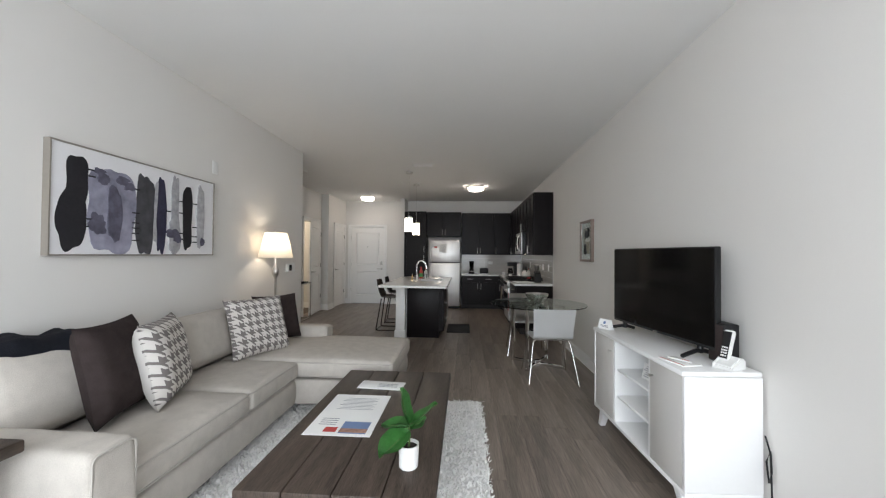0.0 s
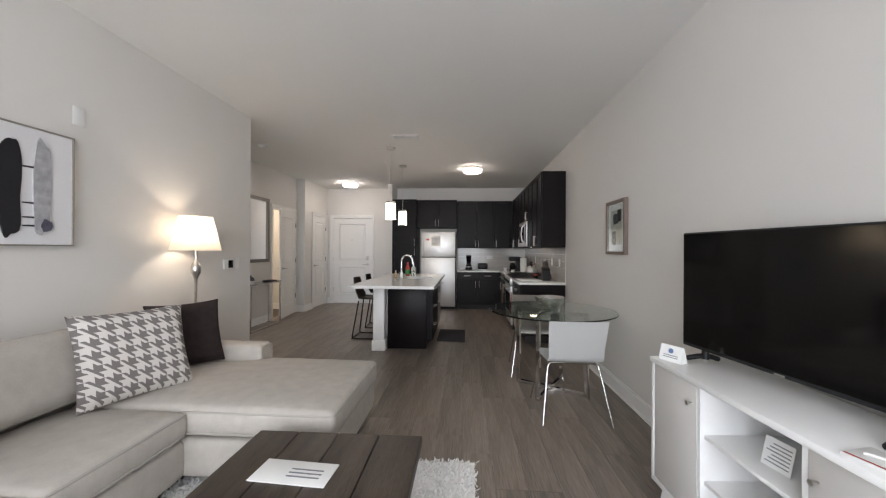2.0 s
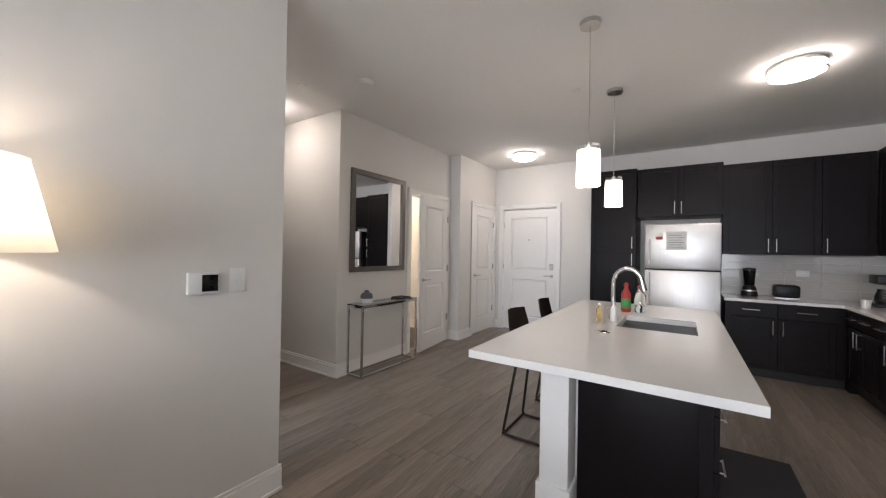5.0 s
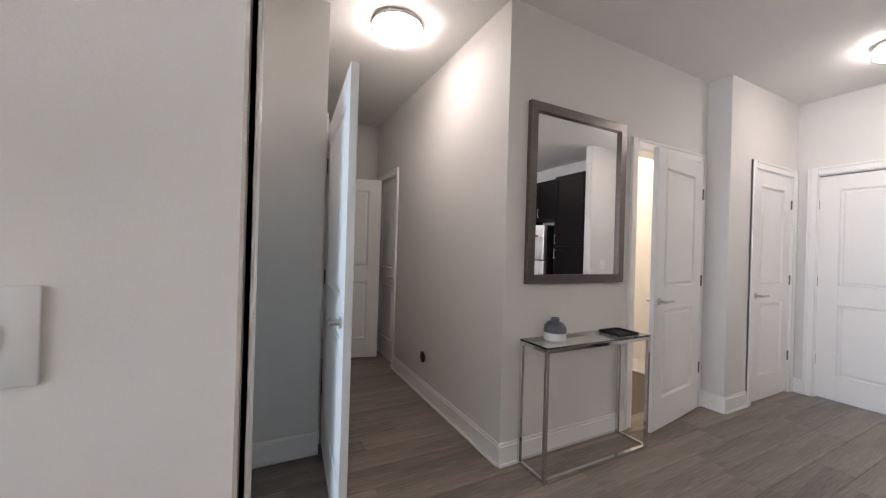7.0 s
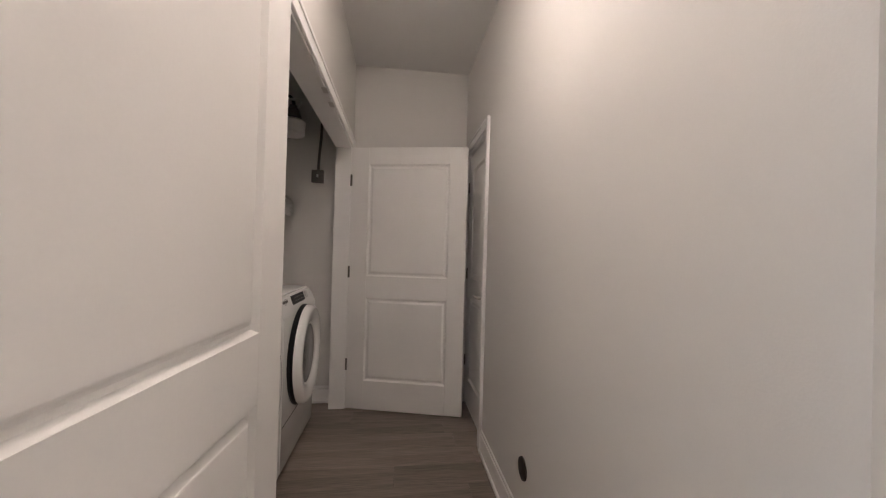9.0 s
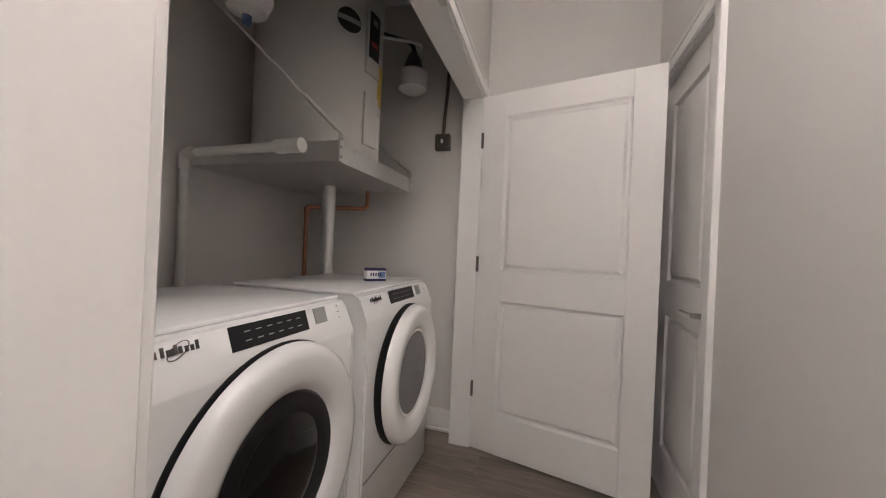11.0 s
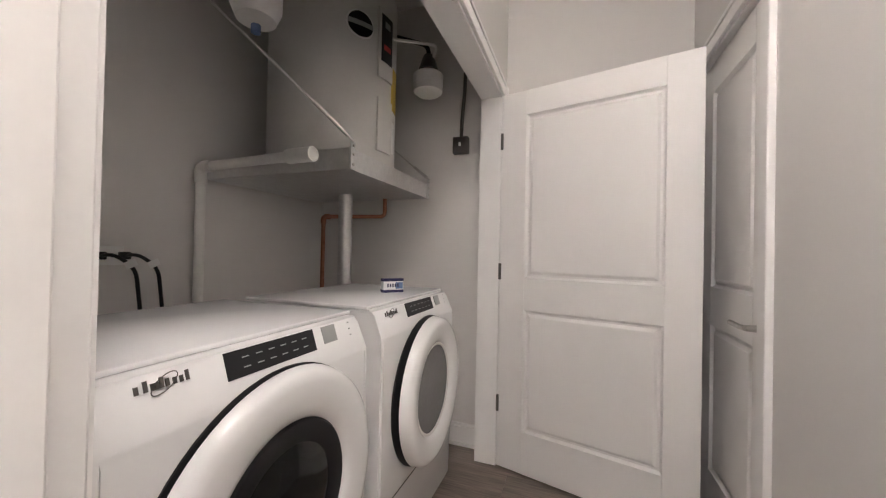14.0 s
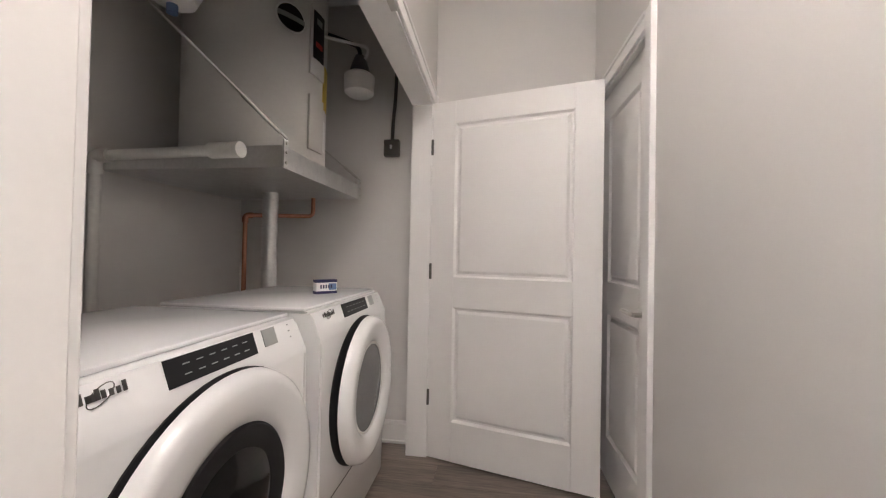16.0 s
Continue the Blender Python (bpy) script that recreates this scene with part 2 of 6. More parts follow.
def box(x0, x1, y0, y1, z0, z1, bevel=0.0, bm=None, segs=2):
    one = bmesh.new()
    m = Matrix.Translation(((x0 + x1) / 2, (y0 + y1) / 2, (z0 + z1) / 2)) @ Matrix.Diagonal((abs(x1 - x0), abs(y1 - y0), abs(z1 - z0), 1))
    bmesh.ops.create_cube(one, size=1, matrix=m)
    if bevel:
        bmesh.ops.bevel(one, geom=one.edges[:], offset=bevel, segments=segs, affect="EDGES", profile=0.5)
    return merge(bm, one)


def merge(bm, one, m=None):
    if m is not None:
        bmesh.ops.transform(one, matrix=m, verts=one.verts)
    if bm is None:
        return one
    me = bpy.data.meshes.new("t")
    one.to_mesh(me)
    one.free()
    bm.from_mesh(me)
    bpy.data.meshes.remove(me)
    return bm


def turned(bm, m):
    bmesh.ops.transform(bm, matrix=m, verts=bm.verts)
    return bm


def lathe(profile, m=None, seg=32, bm=None, caps=True):
    """A profile of (radius, height) turned about the local z."""
    one = bmesh.new()
    rings = []
    for r, z in profile:
        rings.append([one.verts.new((r * math.cos(2 * math.pi * i / seg), r * math.sin(2 * math.pi * i / seg), z)) for i in range(seg)])
    for a, b in zip(rings, rings[1:]):
        for i in range(seg):
            one.faces.new((a[i], a[(i + 1) % seg], b[(i + 1) % seg], b[i]))
    if caps:
        for ring in (rings[0], rings[-1]):
            one.faces.new(ring)
    return merge(bm, one, m)


def rod(a, b, r, bm=None, seg=12, r2=None):
    a, b = Vector(a), Vector(b)
    q = (b - a).to_track_quat("Z", "Y").to_matrix().to_4x4()
    return lathe([(r, 0), (r if r2 is None else r2, (b - a).length)], Matrix.Translation(a) @ q, seg, bm)


def tube(points, r, bm=None, seg=10, closed=False):
    """A round bar swept along points."""
    one = bmesh.new()
    pts = [Vector(p) for p in points]
    n, rings, up = len(pts), [], None
    for i, p in enumerate(pts):
        a = pts[(i - 1) % n] if (i or closed) else p
        b = pts[(i + 1) % n] if (i < n - 1 or closed) else p
        d = (b - a).normalized()
        if up is None:
            up = d.orthogonal().normalized()
        up = (up - d * up.dot(d)).normalized()
        side = d.cross(up)
        rings.append([one.verts.new(p + r * (math.cos(2 * math.pi * k / seg) * up + math.sin(2 * math.pi * k / seg) * side)) for k in range(seg)])
    pairs = list(zip(rings, rings[1:])) + ([(rings[-1], rings[0])] if closed else [])
    for a, b in pairs:
        for k in range(seg):
            one.faces.new((a[k], a[(k + 1) % seg], b[(k + 1) % seg], b[k]))
    if not closed:
        one.faces.new(rings[0]), one.faces.new(rings[-1])
    return merge(bm, one)


def arc(points, radius=0.04, steps=5):
    """Rounds the corners of a line of points."""
    pts = [Vector(p) for p in points]
    out = [pts[0]]
    for a, b, c in zip(pts, pts[1:], pts[2:]):
        p, q = b + (a - b).normalized() * radius, b + (c - b).normalized() * radius
        for i in range(steps + 1):
            s = i / steps
            out.append((1 - s) ** 2 * p + 2 * s * (1 - s) * b + s * s * q)
    return out + [pts[-1]]


def slab(outline, z0, z1, m=None, bm=None):
    """A flat plate with the given (x, y) outline."""
    one = bmesh.new()
    lo = [one.verts.new((x, y, z0)) for x, y in outline]
    hi = [one.verts.new((x, y, z1)) for x, y in outline]
    one.faces.new(lo), one.faces.new(hi)
    n = len(outline)
    for i in range(n):
        one.faces.new((lo[i], lo[(i + 1) % n], hi[(i + 1) % n], hi[i]))
    return merge(bm, one, m)


def blob(cx, cy, rx, ry, n=28, rough=0.06, seed=1.0, power=2.6):
    """An uneven rounded outline."""
    out = []
    for i in range(n):
        a = 2 * math.pi * i / n
        c, s = math.cos(a), math.sin(a)
        k = (abs(c) ** power + abs(s) ** power) ** (-1 / power)
        k *= 1 + rough * noise.noise((c * 1.7 + seed * 7, s * 1.7, seed))
        out.append((cx + rx * k * c, cy + ry * k * s))
    return out


def cushion(w, d, h, puff=0.03, bevel=0.05, n=14):
    """A soft block, its bottom at z 0: rounded edges and a crowned top."""
    bm = bmesh.new()
    bmesh.ops.create_cube(bm, size=1, matrix=Matrix.Translation((0, 0, h / 2)) @ Matrix.Diagonal((w, d, h, 1)))
    bmesh.ops.bevel(bm, geom=bm.edges[:], offset=bevel, segments=4, affect="EDGES", profile=0.5)
    bmesh.ops.subdivide_edges(bm, edges=[e for e in bm.edges if e.calc_length() > 0.1], cuts=8, use_grid_fill=True)
    for v in bm.verts:
        u, t = 2 * v.co.x / w, 2 * v.co.y / d
        k = max(0, 1 - u * u) * max(0, 1 - t * t)
        if v.co.z > h / 2:
            v.co.z += puff * k ** 0.6 + 0.006 * noise.noise(v.co * 6) * k ** 0.3
        side = max(0, 1 - (2 * v.co.z / h - 1) ** 2)
        v.co.x += 0.012 * side * u ** 3
        v.co.y += 0.012 * side * t ** 3
    return bm


def pillow(w, h, thick, seed=1.0, n=18):
    """A throw pillow in the local xz plane, its centre at the origin."""
    bm = bmesh.new()
    for sign in (1, -1):
        grid = []
        for i in range(n + 1):
            row = []
            for j in range(n + 1):
                u, v = 2 * i / n - 1, 2 * j / n - 1
                pull = 1 - 0.07 * (1 - abs(v) ** 2) * abs(u) ** 2
                pull2 = 1 - 0.07 * (1 - abs(u) ** 2) * abs(v) ** 2
                y = sign * thick / 2 * ((1 - u ** 4) * (1 - v ** 4)) ** 0.55
                y += 0.012 * noise.noise((u * 1.6 + seed * 3, v * 1.6, seed)) * (1 - u ** 4) * (1 - v ** 4)
                row.append(bm.verts.new((u * w / 2 * pull, y, v * h / 2 * pull2)))
            grid.append(row)
        for i in range(n):
            for j in range(n):
                bm.faces.new((grid[i][j], grid[i + 1][j], grid[i + 1][j + 1], grid[i][j + 1]))
    bmesh.ops.remove_doubles(bm, verts=bm.verts, dist=0.0005)
    return bm


def text_mesh(body, size, m, depth=0.0006):
    """Letters as a mesh: built-in font, in the local xy plane, centred."""
    cu = bpy.data.curves.new("letters", "FONT")
    cu.body, cu.size, cu.align_x, cu.align_y, cu.extrude = body, size, "CENTER", "CENTER", depth
    ob = bpy.data.objects.new("letters", cu)
    me = ob.to_mesh()
    bm = bmesh.new()
    bm.from_mesh(me)
    ob.to_mesh_clear()
    bpy.data.objects.remove(ob)
    bpy.data.curves.remove(cu)
    return turned(bm, m)


# ---- structure ----
XL, XR, YB, YK, XM, XE, YH, YC = -2.0, 1.80, -1.8, 9.42, -3.12, -5.785, 6.09, 5.15


def structure(name, bm, mat, label, category):
    return solid(name, bm, mat, label, category, kind="structure")


floor = structure("floor", box(-5.95, 2.0, -2.0, 9.6, -0.12, -0.004), M_UNDER, "grey-brown wood-look plank floor through the whole flat", "floor")
structure("ceiling", box(-5.95, 2.0, -2.0, 9.6, CEIL, CEIL + 0.15), M_CEIL, "smooth white painted ceiling", "ceiling")
structure("wall_right", box(XR, XR + 0.15, YB, YK, 0, CEIL), M_WALL, "long off-white painted living room wall", "wall")
structure("wall_left", box(XL - 0.12, XL, YB, 4.77, 0, CEIL), M_WALL, "off-white painted wall behind the sofa", "wall")
w = box(-2.12, -1.75, YB - 0.15, YB, 0, CEIL)
box(1.55, 1.95, YB - 0.15, YB, 0, CEIL, bm=w)
box(-1.75, 1.55, YB - 0.15, YB, 2.5, CEIL, bm=w)
box(-1.75, 1.55, YB - 0.15, YB, 0, 0.35, bm=w)
structure("wall_south", w, M_WALL, "off-white wall with a wide window", "wall")
# the wall with the bedroom doorway, and its return beside the laundry closet
w = box(-2.25, XL - 0.12, 4.64, 4.77, 0, CEIL)
box(-3.15, -2.25, 4.64, 4.77, 2.06, CEIL, bm=w)
box(-3.70, -3.15, 4.64, 4.77, 0, CEIL, bm=w)
structure("wall_bedroom_door", w, M_WALL, "off-white wall with an open bedroom doorway", "wall")
w = box(-3.82, -3.70, 4.64, YC, 0, CEIL)
structure("wall_closet_return", w, M_WALL, "narrow off-white wall beside the laundry closet", "wall")
w = box(-3.848, -3.82, 5.03, YC, 0, CEIL)
box(-5.665, -3.848, 5.03, YC, 2.06, CEIL, bm=w)
box(XE, -5.665, 5.03, YC, 0, CEIL, bm=w)
structure("wall_laundry", w, M_WALL, "off-white hall wall with the laundry closet opening", "wall")
w = box(-5.785, -3.82, 3.72, 3.84, 0, CEIL)
structure("wall_closet_back", w, M_WALL, "pale grey painted back wall of the laundry closet", "wall")
structure("wall_closet_side", box(-3.82, -3.70, 3.72, 4.64, 0, CEIL), M_WALL, "pale painted side wall of the laundry closet", "wall")
structure("wall_hall_end", box(XE - 0.12, XE, 3.72, 6.21, 0, CEIL), M_WALL, "off-white wall at the end of the hall", "wall")
w = box(-5.04, XM, YH, YH + 0.12, 0, CEIL)
box(-5.75, -5.04, YH, YH + 0.12, 2.06, CEIL, bm=w)
box(XE, -5.75, YH, YH + 0.12, 0, CEIL, bm=w)
structure("wall_hall", w, M_WALL, "long off-white painted hall wall", "wall")
w = box(XM - 0.12, XM, YH + 0.12, 7.26, 0, CEIL)
box(XM - 0.12, XM, 7.26, 8.09, 2.07, CEIL, bm=w)
box(XM - 0.12, XM, 8.09, YK, 0, CEIL, bm=w)
structure("wall_mirror", w, M_WALL, "off-white entry wall with a mirror and a bathroom doorway", "wall")
w = box(XM, -2.945, 8.20, 8.60, 0, CEIL)
box(XM, -2.945, 8.60, 9.34, 2.06, CEIL, bm=w)
box(XM, -2.945, 9.34, YK, 0, CEIL, bm=w)
structure("wall_closet_jog", w, M_WALL, "off-white wall stepped forward round a coat closet door", "wall")
w = box(-3.24, -2.80, YK, YK + 0.15, 0, CEIL)
box(-2.80, -1.86, YK, YK + 0.15, 2.07, CEIL, bm=w)
box(-1.86, 1.95, YK, YK + 0.15, 0, CEIL, bm=w)
structure("wall_north", w, M_WALL, "off-white wall with the front door and the kitchen", "wall")
structure("wall_wing", box(-1.34, -1.235, 8.85, YK, 0, CEIL), M_WALL, "short off-white wing wall beside the pantry cabinet", "wall")
# closed rooms behind the open doors
w = box(-3.82, -3.70, 0.9, 3.72, 0, CEIL)
box(-3.70, -2.12, 0.9, 1.02, 0, 0.6, bm=w)
box(-3.70, -2.12, 0.9, 1.02, 2.4, CEIL, bm=w)
structure("wall_bedroom", w, M_WALL, "plain off-white bedroom wall", "wall")
w = box(-5.4, -5.28, 6.21, 8.5, 0, CEIL)
box(-5.28, XM - 0.12, 8.5, 8.62, 0, CEIL, bm=w)
structure("wall_bathroom", w, M_WALL, "plain off-white bathroom wall in warm light", "wall")

# window behind the viewer
win = thing("window_1", (-0.1, YB, 0.35), "wide white-framed living room window", "window", kind="structure")
f = box(-1.75, 1.55, YB - 0.12, YB - 0.04, 0.35, 0.41)
for x in (-1.75, -0.68, 0.42, 1.49):
    box(x, x + 0.06, YB - 0.12, YB - 0.04, 0.41, 2.44, bm=f)
box(-1.75, 1.55, YB - 0.12, YB - 0.04, 2.44, 2.5, bm=f)
part("window_frame", f, M_TRIM, win)
part("window_sill", box(-1.8, 1.6, YB - 0.03, YB + 0.08, 0.32, 0.345, 0.005), M_TRIM, win)
for x in (-1.69, -0.62, 0.48):
    p = part("pane", box(x, x + 1.01, YB - 0.085, YB - 0.079, 0.41, 2.44), M_GLASS, win)
    p.visible_shadow = False


def baseboard(a, b, face, axis):
    """A moulded skirting from a to b along a wall face; axis: 'x+', 'x-', 'y+' or 'y-', the side on which the room lies."""
    s = 1 if axis[1] == "+" else -1
    bm = None
    for d, z0, z1 in ((0.014, 0, 0.115), (0.009, 0.115, 0.135), (0.024, 0, 0.018)):
        if axis[0] == "x":
            bm = box(*sorted((face, face + s * d)), a, b, z0, z1, 0.002, bm, 1)
        else:
            bm = box(a, b, *sorted((face, face + s * d)), z0, z1, 0.002, bm, 1)
    structure("baseboard", bm, M_TRIM, "white painted moulded baseboard", "baseboard")


baseboard(YB, 6.0, XR, "x-")
baseboard(YB, 4.785, XL, "x+")
baseboard(-2.19, XL, 4.77, "y+")
baseboard(-3.70, -3.21, 4.77, "y+")
baseboard(4.784, YC, -3.70, "x+")
baseboard(-4.98, XM, YH, "y-")
baseboard(YH - 0.014, 7.20, XM, "x+")
baseboard(8.15, 8.20, XM, "x+")
baseboard(XM, -2.931, 8.20, "y-")
baseboard(8.20, 8.55, -2.945, "x+")
baseboard(-2.945, -2.86, YK, "y-")
baseboard(-1.80, -1.34, YK, "y-")
baseboard(8.836, YK, -1.34, "x-")
baseboard(4.2, 5.03, XE, "x+")
baseboard(6.3, 8.5, -5.28, "x+")
baseboard(-5.28, -3.24, 8.5, "y-")
baseboard(-3.7, -2.12, 1.02, "y+")
baseboard(1.02, 4.64, -3.70, "x+")


def casing(axis, face, side, a, b, top, wide=0.06, jamb=0.12):
    """Door casing round an opening from a to b, on the room's side, with its jamb lining."""
    bm = None
    spans = ((a - wide, a + 0.008, 0, top + wide), (b - 0.008, b + wide, 0, top + wide), (a + 0.008, b - 0.008, top - 0.008, top + wide))
    for p, q, z0, z1 in spans:
        for d, inset in ((0.016, 0.0), (0.022, 0.018)):
            lo, hi = sorted((face, face + side * d))
            if inset:
                p2, q2 = (p, p + 0.02) if q - p < 0.1 and p < a else ((q - 0.02, q) if q - p < 0.1 else (p, q))
                z2 = z0 if q - p < 0.1 else z1 - 0.02
            else:
                p2, q2, z2 = p, q, z0
            bm = box(lo, hi, p2, q2, z2, z1, 0.003, bm, 1) if axis == "x" else box(p2, q2, lo, hi, z2, z1, 0.003, bm, 1)
    lo, hi = sorted((face - side * jamb, face))
    for p, q, z0, z1 in ((a, a + 0.018, 0, top), (b - 0.018, b, 0, top), (a + 0.018, b - 0.018, top - 0.018, top)):
        bm = box(lo, hi, p, q, z0, z1, bm=bm) if axis == "x" else box(p, q, lo, hi, z0, z1, bm=bm)
    return structure("trim", bm, M_TRIM, "white painted door casing and jamb", "trim")


casing("y", 4.77, 1, -3.15, -2.25, 2.06)
casing("y", YC, 1, -5.665, -3.848, 2.06)
casing("y", YH, -1, -5.75, -5.04, 2.06)
casing("x", XM, 1, 7.26, 8.09, 2.07)
casing("x", -2.945, 1, 8.60, 9.34, 2.06)
casing("y", YK, -1, -2.80, -1.86, 2.07)


def lever(parent, x, z, side, way):
    """A lever handle on a leaf in the local xz plane; side: +-1 face, way: +-1 pointing."""
    y = side * 0.0185
    bm = lathe([(0.026, 0), (0.026, 0.006), (0.012, 0.010), (0.010, 0.045)], Matrix.Translation((x, y, z)) @ Matrix.Rotation(-side * math.pi / 2, 4, "X"), 20)
    tube(arc([(x, y + side * 0.045, z), (x + way * 0.02, y + side * 0.052, z), (x + way * 0.115, y + side * 0.048, z)], 0.012), 0.009, bm)
    h = new("door_handle", link_mesh("door_handle", bm, M_NICKEL))
    h.parent = parent
    ORIGIN[h.name] = Vector()
    return tagged(h, "brushed nickel lever handle")


def panel_door(name, m, width, label, lever_sides=(1, -1), hinge_side=1, lever_way=-1, mat=M_DOOR):
    """A two-panel moulded leaf: hinge edge at local x 0, free edge at x = width, faces at local y +-0.0175."""
    door = thing(name, (0, 0, 0), label, "door", kind="structure")
    h, st, t = 2.03, 0.136, 0.0175
    lo_top, hi_bot = 0.86, 1.03
    bm = box(0, st, -t, t, 0, h, 0.002, None, 1)
    box(width - st, width, -t, t, 0, h, 0.002, bm, 1)
    for z0, z1 in ((0, 0.22), (lo_top, hi_bot), (h - 0.13, h)):
        box(st, width - st, -t, t, z0, z1, bm=bm)
    leaf = part("leaf", bm, mat, door)
    for z0, z1 in ((0.22, lo_top), (hi_bot, h - 0.13)):
        one = bmesh.new()
        for s in (1, -1):
            rings = []
            for inset, y in ((0, t - 0.0005), (0.003, t - 0.006), (0.010, t - 0.0155), (0.020, t - 0.016), (0.033, t - 0.004), (0.037, t - 0.003)):
                rings.append([one.verts.new((x, s * y, z)) for x, z in ((st + inset, z0 + inset), (width - st - inset, z0 + inset), (width - st - inset, z1 - inset), (st + inset, z1 - inset))])
            for a, b in zip(rings, rings[1:]):
                for i in range(4):
                    one.faces.new((a[i], a[(i + 1) % 4], b[(i + 1) % 4], b[i]))
            one.faces.new(rings[-1])
        part("panel", one, mat, door, smooth=8)
    for z in (0.34, 1.06, 1.775):
        k = box(-0.010, 0.004, hinge_side * (t + 0.003) - 0.006, hinge_side * (t + 0.003) + 0.006, z - 0.045, z + 0.045, 0.003)
        part("hinge", k, M_HINGE, door)
    for s in lever_sides:
        lever(door, width - 0.065, 0.93, s, lever_way)
    door.matrix_basis = m
    return door


# laundry closet leaves: one folded back along the wall, one swung across the hall's end
panel_door("door_1", pose(-3.810, 5.200, 0.012, 0, 0, -4.2), 0.905, "white two-panel closet door folded fully open", (-1,), -1)
panel_door("door_2", pose(-5.655, 5.165, 0.012, 0, 0, 76.0), 0.905, "white two-panel closet door standing open across the hall", (), -1)
panel_door("door_3", pose(-5.735, YH + 0.045, 0.012, 0, 0, 0), 0.68, "closed white two-panel hall door with a lever", (-1,), -1)
panel_door("door_4", pose(XM + 0.02, 8.075, 0.012, 0, 0, -82.0), 0.79, "white two-panel bathroom door standing ajar", (1, -1), 1)
panel_door("door_5", pose(-2.965, 9.322, 0.012, 0, 0, -90), 0.705, "closed white two-panel coat closet door", (1,), 1)
fd = panel_door("door_6", pose(-2.785, YK + 0.03, 0.012, 0, 0, 0), 0.908, "closed white two-panel front door with a lock", (-1,), -1)
bm = box(0.81, 0.87, -0.045, -0.0185, 1.03, 1.13, 0.012)
tagged(new("lock", link_mesh("lock", bm, M_NICKEL)), "grey electronic deadbolt").parent = fd
bm = lathe([(0.011, 0), (0.009, 0.006)], Matrix.Translation((0.454, -0.0180, 1.52)) @ Matrix.Rotation(math.pi / 2, 4, "X"), 14)
new("peephole", link_mesh("peephole", bm, M_HINGE)).parent = fd

# ---- lamps that the place has ----


def flush_light(at):
    x, y = at
    th = thing("ceiling_light", (x, y, CEIL), "round lit flush ceiling light with a nickel band", "ceiling light", "flush ceiling lights")
    part("canopy", lathe([(0.165, CEIL - 0.02), (0.165, CEIL - 0.001)], Matrix.Translation((x, y, 0)), 40), M_NICKEL, th)
    part("diffuser", lathe([(0.02, CEIL - 0.098), (0.10, CEIL - 0.092), (0.150, CEIL - 0.074), (0.160, CEIL - 0.02)], Matrix.Translation((x, y, 0)), 40), M_DIFF, th, "glowing white glass diffuser")
    for z in (CEIL - 0.072, CEIL - 0.026):
        ring = [(x + 0.166 * math.cos(a * math.pi / 20), y + 0.166 * math.sin(a * math.pi / 20), z) for a in range(40)]
        part("band", tube(ring, 0.005, closed=True, seg=8), M_NICKEL, th)


flush_light((0.52, 7.33))
flush_light((-2.13, 8.64))
flush_light((-3.69, 5.58))


def pendant(x, y):
    th = thing("pendant_lamp", (x, y, 1.72), "lit white glass pendant lamp on a thin cord", "pendant lamp", "pendants over the island")
    part("canopy", lathe([(0.062, CEIL - 0.028), (0.064, CEIL - 0.001)], Matrix.Translation((x, y, 0)), 28), M_NICKEL, th)
    part("cord", rod((x, y, 1.98), (x, y, CEIL - 0.028), 0.0025, seg=6), M_NICKEL, th)
    part("cap", lathe([(0.056, 1.957), (0.058, 1.975), (0.012, 1.978), (0.012, 2.0)], Matrix.Translation((x, y, 0)), 28), M_NICKEL, th)
    part("glass_shade", lathe([(0.060, 1.74), (0.063, 1.74), (0.052, 1.957), (0.049, 1.957)], Matrix.Translation((x, y, 0)), 28, caps=False), M_PEND, th, "glowing frosted glass shade")
    sleeve = lathe([(0.070, 1.735), (0.0725, 1.735), (0.0665, 1.99), (0.064, 1.99)], Matrix.Translation((x, y, 0)), 32, caps=False)
    part("glass_sleeve", sleeve, M_GLASS, th, "clear outer glass sleeve").visible_shadow = False


pendant(-0.67, 5.98)
pendant(-0.69, 7.08)

lx, ly = -1.80, 3.705
th = thing("floor_lamp", (lx, ly, 0), "brushed nickel floor lamp with a lit white linen shade", "floor lamp")
part("base", lathe([(0.13, 0), (0.132, 0.012), (0.12, 0.022), (0.03, 0.034), (0.014, 0.06)], Matrix.Translation((lx, ly, 0)), 36), M_NICKEL, th)
part("pole", lathe([(0.012, 0.05), (0.0125, 1.05), (0.018, 1.07), (0.034, 1.105), (0.038, 1.14), (0.030, 1.175), (0.016, 1.20), (0.013, 1.25), (0.010, 1.36)], Matrix.Translation((lx, ly, 0)), 24), M_NICKEL, th)
part("shade", lathe([(0.182, 1.29), (0.180, 1.292), (0.118, 1.563), (0.120, 1.565)], Matrix.Translation((lx, ly, 0)), 48, caps=False), M_SHADE, th, "white linen shade lit from within")
bm = None
for a in range(3):
    bm = rod((lx, ly, 1.56), (lx + 0.118 * math.cos(a * 2.094), ly + 0.118 * math.sin(a * 2.094), 1.56), 0.003, bm, 6)
rod((lx, ly, 1.36), (lx, ly, 1.585), 0.004, bm, 8)
part("shade_frame", bm, M_NICKEL, th)
point_lamp("floor_lamp_bulb", (lx, ly, 1.44), 4.6, (1.0, 0.85, 0.66), 0.03)

